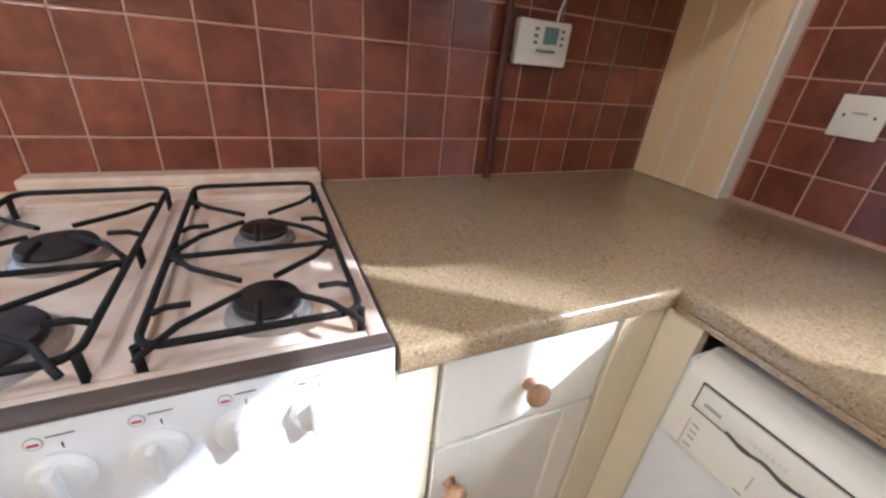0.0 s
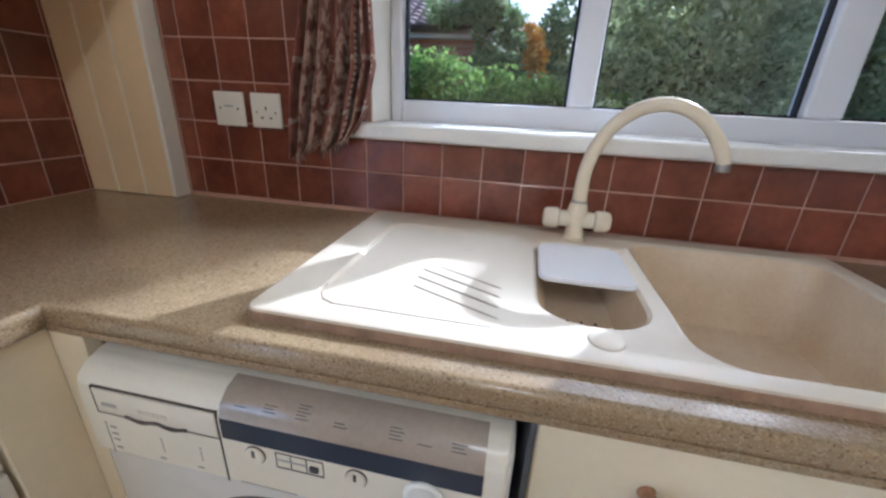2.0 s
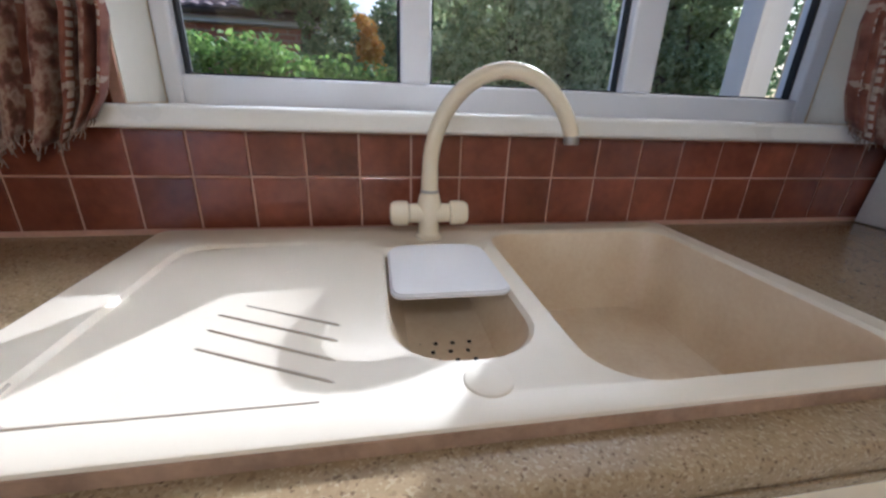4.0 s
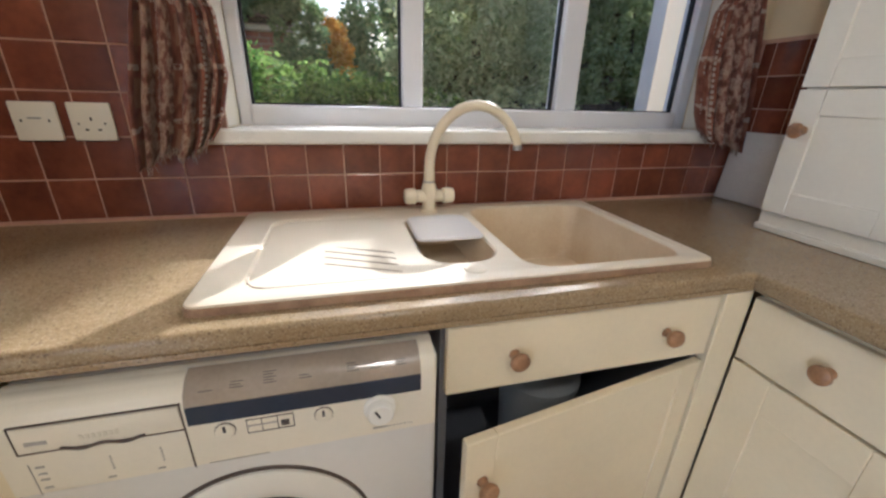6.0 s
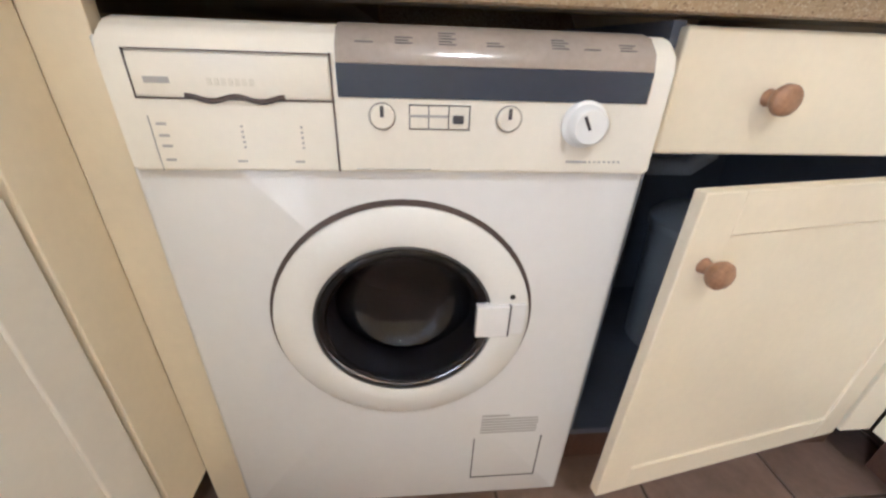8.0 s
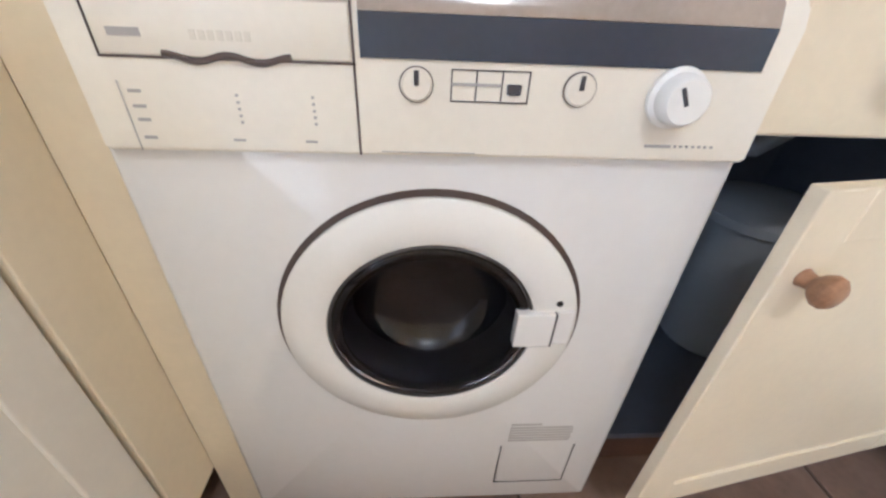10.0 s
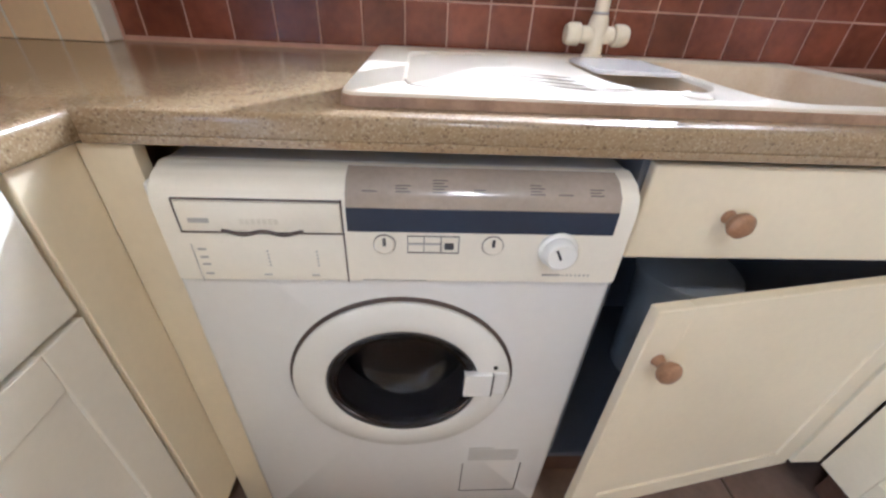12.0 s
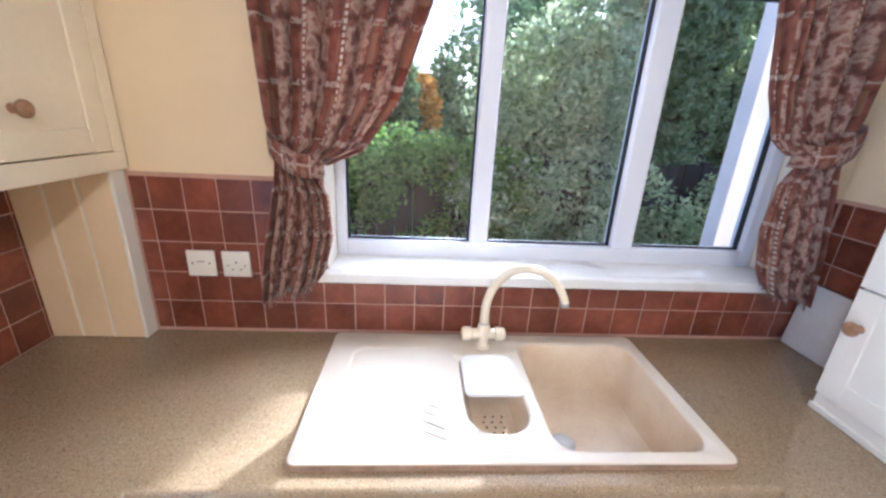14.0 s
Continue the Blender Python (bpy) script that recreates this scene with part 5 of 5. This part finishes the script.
tree("shrub", (5.24, 4.6, G), 5.45, 0.08, 150, 24000, 0.05, M_LEAF_A, "upright grey-green leafy shrub, unseen top added to shade the last light", 8, low=0.1, clump=(0.1, 0.17), depth=0.9, full=True)
tree("shrub", (5.9, 4.9, G), 4.0, 0.5, 90, 16000, 0.05, M_LEAF_A, "low grey-green leafy shrub beside the fence", 10, low=0.1, clump=(0.16, 0.28))
tree("tree", (1.75, 6.6, G), 2.75, 0.75, 40, 11000, 0.06, M_LEAF_B, "dark green tree beyond the hedge", 7, low=0.2)
tree("tree", (3.6, 9.0, G), 5.2, 2.0, 60, 8000, 0.09, M_LEAF_B, "tall dark green tree at garden end", 9, low=0.15, clump=(0.4, 0.8))
tree("tree", (6.6, 7.8, G), 4.6, 1.9, 60, 8000, 0.085, M_LEAF_B, "dense green tree at garden end", 11, low=0.1, clump=(0.4, 0.8))
tree("tree", (-0.1, 7.0, G), 2.95, 0.7, 30, 5000, 0.055, M_LEAF_B, "ivy-clad tree beside the brick outbuilding", 21, low=0.3)
tree("shrub", (1.20, 5.3, G), 2.55, 0.17, 16, 1700, 0.045, M_LEAF_O, "slim shrub with orange autumn leaves", 13, low=0.55, clump=(0.1, 0.2))

rng = np.random.default_rng(31)
xs = rng.uniform(-4, 15, 420)
hh = np.where(xs < 2.6, 2.3, 5.8)
far = leaves("far_trees", np.stack([xs, rng.uniform(10, 12.5, 420), G + hh * rng.random(420)], axis=1), rng.uniform(0.5, 1.0, 420), 26000, 0.11, M_LEAF_B, rng)
tagged(far, "belt of dark green trees behind the gardens", "trees", kind="stuff")

# ivy over a low fence
fence = thing("fence", (0.5, 3.45, G), "dark weathered board fence under the ivy", "fence")
for k in range(40):
    x = -4.0 + 0.22 * k
    part("slat", boxes(((x, 3.44, G), (x + 0.2, 3.465, 1.2 + 0.012 * (k % 3)))), M_FENCE, fence)
for k in range(6):
    x = -3.9 + 1.7 * k
    part("post", boxes(((x, 3.466, G), (x + 0.09, 3.55, 1.25)), bev=0.004), M_FENCE, fence)
rng = np.random.default_rng(17)
xs = rng.uniform(-2.4, 2.4, 260)
top = 1.66 - 0.17 * np.clip(xs, 0.0, 2.4) + 0.12 * np.clip(-xs, 0, 1.2)
zz = G + 0.35 + (top - G - 0.44) * rng.random(260) ** 0.5
iv = leaves("ivy_hedge", np.stack([xs, 3.28 + 0.14 * rng.normal(size=260), zz], axis=1), rng.uniform(0.12, 0.24, 260), 36000, 0.034, M_LEAF_IVY, rng)
tagged(iv, "bright green ivy spilling over the fence", "hedge", kind="stuff")
xs = rng.uniform(1.5, 6.0, 150)
low = leaves("low_planting", np.stack([xs, rng.uniform(2.7, 3.3, 150), rng.uniform(G + 0.05, 1.15, 150)], axis=1), rng.uniform(0.12, 0.3, 150), 13000, 0.036, M_LEAF_A, rng)
tagged(low, "grey-green shrubs along the fence", "plants", kind="stuff")

rng = np.random.default_rng(23)
cc = np.concatenate([rng.uniform((0.42, 4.95, G), (1.02, 5.25, 2.45), (90, 3)), rng.uniform((-0.2, 4.9, 2.22), (0.75, 5.1, 2.38), (26, 3)), rng.uniform((0.25, 5.0, 2.3), (0.85, 5.4, 2.72), (24, 3))])
ivy = leaves("climbing_ivy", cc, rng.uniform(0.08, 0.2, len(cc)), 15000, 0.036, M_LEAF_B, rng)
tagged(ivy, "dark green ivy climbing the outbuilding corner", "ivy", kind="stuff")

# outbuilding
h = thing("outbuilding", (-2.2, 6.2, G), "red brick outbuilding with clay tile roof and pale fascia", "outbuilding")
BX0, BX1, BY0, BY1, EZ = -5.2, 0.5, 5.3, 9.0, 2.02
part("wall", boxes(((BX0, BY0, G), (BX1, BY1, EZ))), M_MORTAR, h, "mortar joints behind red bricks")
bv, bf = [], []
row = 0
z = 0.9
while z < EZ - 0.03:
    x = BX0 + (0.11 if row % 2 else 0)
    while x < BX1 - 0.05:
        x1 = min(x + 0.212, BX1)
        k = len(bv)
        g = 0.004 + 0.004 * random.random()
        for (yy) in (BY0 - g, BY0 + 0.02):
            bv += [(x, yy, z), (x1, yy, z), (x1, yy, z + 0.063), (x, yy, z + 0.063)]
        bf += [(k, k + 1, k + 2, k + 3), (k, k + 4, k + 5, k + 1), (k + 1, k + 5, k + 6, k + 2), (k + 2, k + 6, k + 7, k + 3), (k + 3, k + 7, k + 4, k)]
        x += 0.224
    z += 0.075
    row += 1
me = bpy.data.meshes.new("bricks")
me.from_pydata(bv, [], bf)
me.materials.append(M_BRICK)
ob = new("bricks", me)
ob.parent = h
ob.matrix_parent_inverse = Matrix.Translation([-c for c in h["base"]])
tagged(ob, "red brick courses", kind="stuff")
part("fascia", boxes(((BX0 - 0.1, BY0 - 0.16, EZ), (BX1 + 0.12, BY0 - 0.13, EZ + 0.14)), ((BX0 - 0.1, BY0 - 0.13, EZ), (BX1 + 0.12, BY0, EZ + 0.02))), M_BOARDW, h, "pale painted fascia board")
part("gutter", tube(bmesh.new(), [(BX0 - 0.1, BY0 - 0.2, EZ + 0.11), (BX1 + 0.14, BY0 - 0.2, EZ + 0.11)], 0.045, 10), M_FENCE, h, "dark gutter")
rv, rf = [], []
ang = radians(28)
ys = 14
for j in range(ys):
    for i in range(38):
        x = BX0 - 0.1 + 0.155 * i
        s0, s1 = j * 0.15, j * 0.15 + 0.17
        k = len(rv)
        for s, up in ((s0, 0.035), (s1, 0.012)):
            yy, z0 = BY0 - 0.22 + s * math.cos(ang), EZ + 0.13 + s * math.sin(ang)
            for q in range(5):
                rv.append((x + 0.15 * q / 4, yy, z0 + up + 0.028 * math.sin(math.pi * q / 4)))
        for q in range(4):
            rf.append((k + q, k + q + 1, k + q + 6, k + q + 5))
        kb = len(rv)
        for q in range(5):
            px, py, pz = rv[k + q]
            rv.append((px, py, pz - 0.025))
        for q in range(4):
            rf.append((k + q, kb + q, kb + q + 1, k + q + 1))
me = bpy.data.meshes.new("roof_tiles")
me.from_pydata(rv, [], rf)
me.materials.append(M_ROOF)
ob = new("roof_tiles", me)
ob.parent = h
ob.matrix_parent_inverse = Matrix.Translation([-c for c in h["base"]])
tagged(ob, "weathered clay roof tiles", kind="stuff")
bm = bmesh.new()
zr, yr = EZ + 0.11, BY0 - 0.2
quad = [bm.verts.new(v) for v in ((BX0 - 0.1, yr, zr), (BX1 + 0.1, yr, zr), (BX1 + 0.1, yr + 2.0, zr + 2.0 * math.tan(ang)), (BX0 - 0.1, yr + 2.0, zr + 2.0 * math.tan(ang)))]
f = bm.faces.new(quad)
r = bmesh.ops.extrude_face_region(bm, geom=[f])
for v in r["geom"]:
    if isinstance(v, bmesh.types.BMVert):
        v.co.z -= 0.06
part("roof", bm, M_ROOF, h)

# white post of the porch outside the last light
po = thing("white_post", (2.585, 0.52, G), "white painted post outside the window", "post")
part("post", boxes(((2.535, 0.49, G), (2.645, 0.58, 3.0)), bev=0.004), M_UPVC, po)

# ---------------------------------------------------------------- floor tiles and wall tiles
def tile_mesh(name, w, h, t, bev, material):
    """A tile lying in x and z, its face towards -y, with rounded edges."""
    bm = bmesh.new()
    o = [(0, 0), (w, 0), (w, h), (0, h)]
    i = [(bev, bev), (w - bev, bev), (w - bev, h - bev), (bev, h - bev)]
    a = [bm.verts.new((x, 0, z)) for x, z in o]
    b = [bm.verts.new((x, -t + bev * 0.4, z)) for x, z in o]
    c = [bm.verts.new((x, -t, z)) for x, z in i]
    for p, q in ((a, b), (b, c)):
        for k in range(4):
            bm.faces.new((p[k], p[(k + 1) % 4], q[(k + 1) % 4], q[k]))
    bm.faces.new(c)
    bmesh.ops.recalc_face_normals(bm, faces=bm.faces)
    me = bpy.data.meshes.new(name)
    bm.to_mesh(me)
    bm.free()
    me.materials.append(material)
    return me


TILES = {}
P = 0.1005  # rise of the courses


def lay(parent, a0, a1, z0, z1, lines_a, lines_z, place, pitch=0.0991):
    """Tiles between the grout lines, cut at the edges of the field."""
    def cuts(lo, hi, at, step):
        k = math.floor((lo - at) / step)
        out = []
        while at + k * step < hi - 1e-6:
            s, e = max(lo, at + k * step), min(hi, at + (k + 1) * step)
            if e - s > 0.012:
                out.append((s, e))
            k += 1
        return out
    for s, e in cuts(a0, a1, lines_a, pitch):
        for b, c in cuts(z0, z1, lines_z, P):
            w, h = round(e - s - 0.0042, 4), round(c - b - 0.0042, 4)
            if (w, h) not in TILES:
                TILES[w, h] = tile_mesh("tile", w, h, 0.0026, 0.0014, M_TILE)
            ob = new("tile", TILES[w, h])
            m = place(s + 0.0021, b + 0.0021, w) @ pose(0, 0, 0, random.uniform(-0.35, 0.35), 0, random.uniform(-0.35, 0.35))
            ob.parent = parent
            ob.matrix_basis = m


lay(wall_window, 0.299, 0.845, WT + 0.001, 1.442, 0.1513, 1.0295, lambda a, z, w: pose(a, -BED + 0.0005, z))
lay(wall_window, 0.845, 2.4306, WT + 0.001, 1.112, 0.1513, 1.0295, lambda a, z, w: pose(a, -BED + 0.0005, z))
lay(wall_window, 2.4306, R - 0.01, WT + 0.001, 1.442, 0.1513, 1.0295, lambda a, z, w: pose(a, -BED + 0.0005, z))
lay(wall_left, -1.84, -0.05, WT + 0.001, 1.442, -0.953, 1.018, lambda a, z, w: pose(BED - 0.0005, a, z, 0, 0, 90), 0.0988)
lay(wall_right, 0.01, 0.36, WT + 0.001, 1.442, 0.05, 1.0295, lambda a, z, w: pose(R - BED + 0.0005, -a, z, 0, 0, -90))

ft = tile_mesh("floor_tile", 0.317, 0.317, 0.006, 0.004, M_FLOOR)
floor_ob = bpy.data.objects["floor"]
edge_tile = tile_mesh("floor_tile", 0.165, 0.317, 0.006, 0.004, M_FLOOR)
for i in range(8):
    for j in range(10):
        ob = new("floor_tile", ft if i else edge_tile)
        ob.parent = floor_ob
        ob.matrix_basis = pose(0.004 if i == 0 else 0.177 + 0.325 * (i - 1), -0.33 - 0.325 * j, -0.0065, -90)
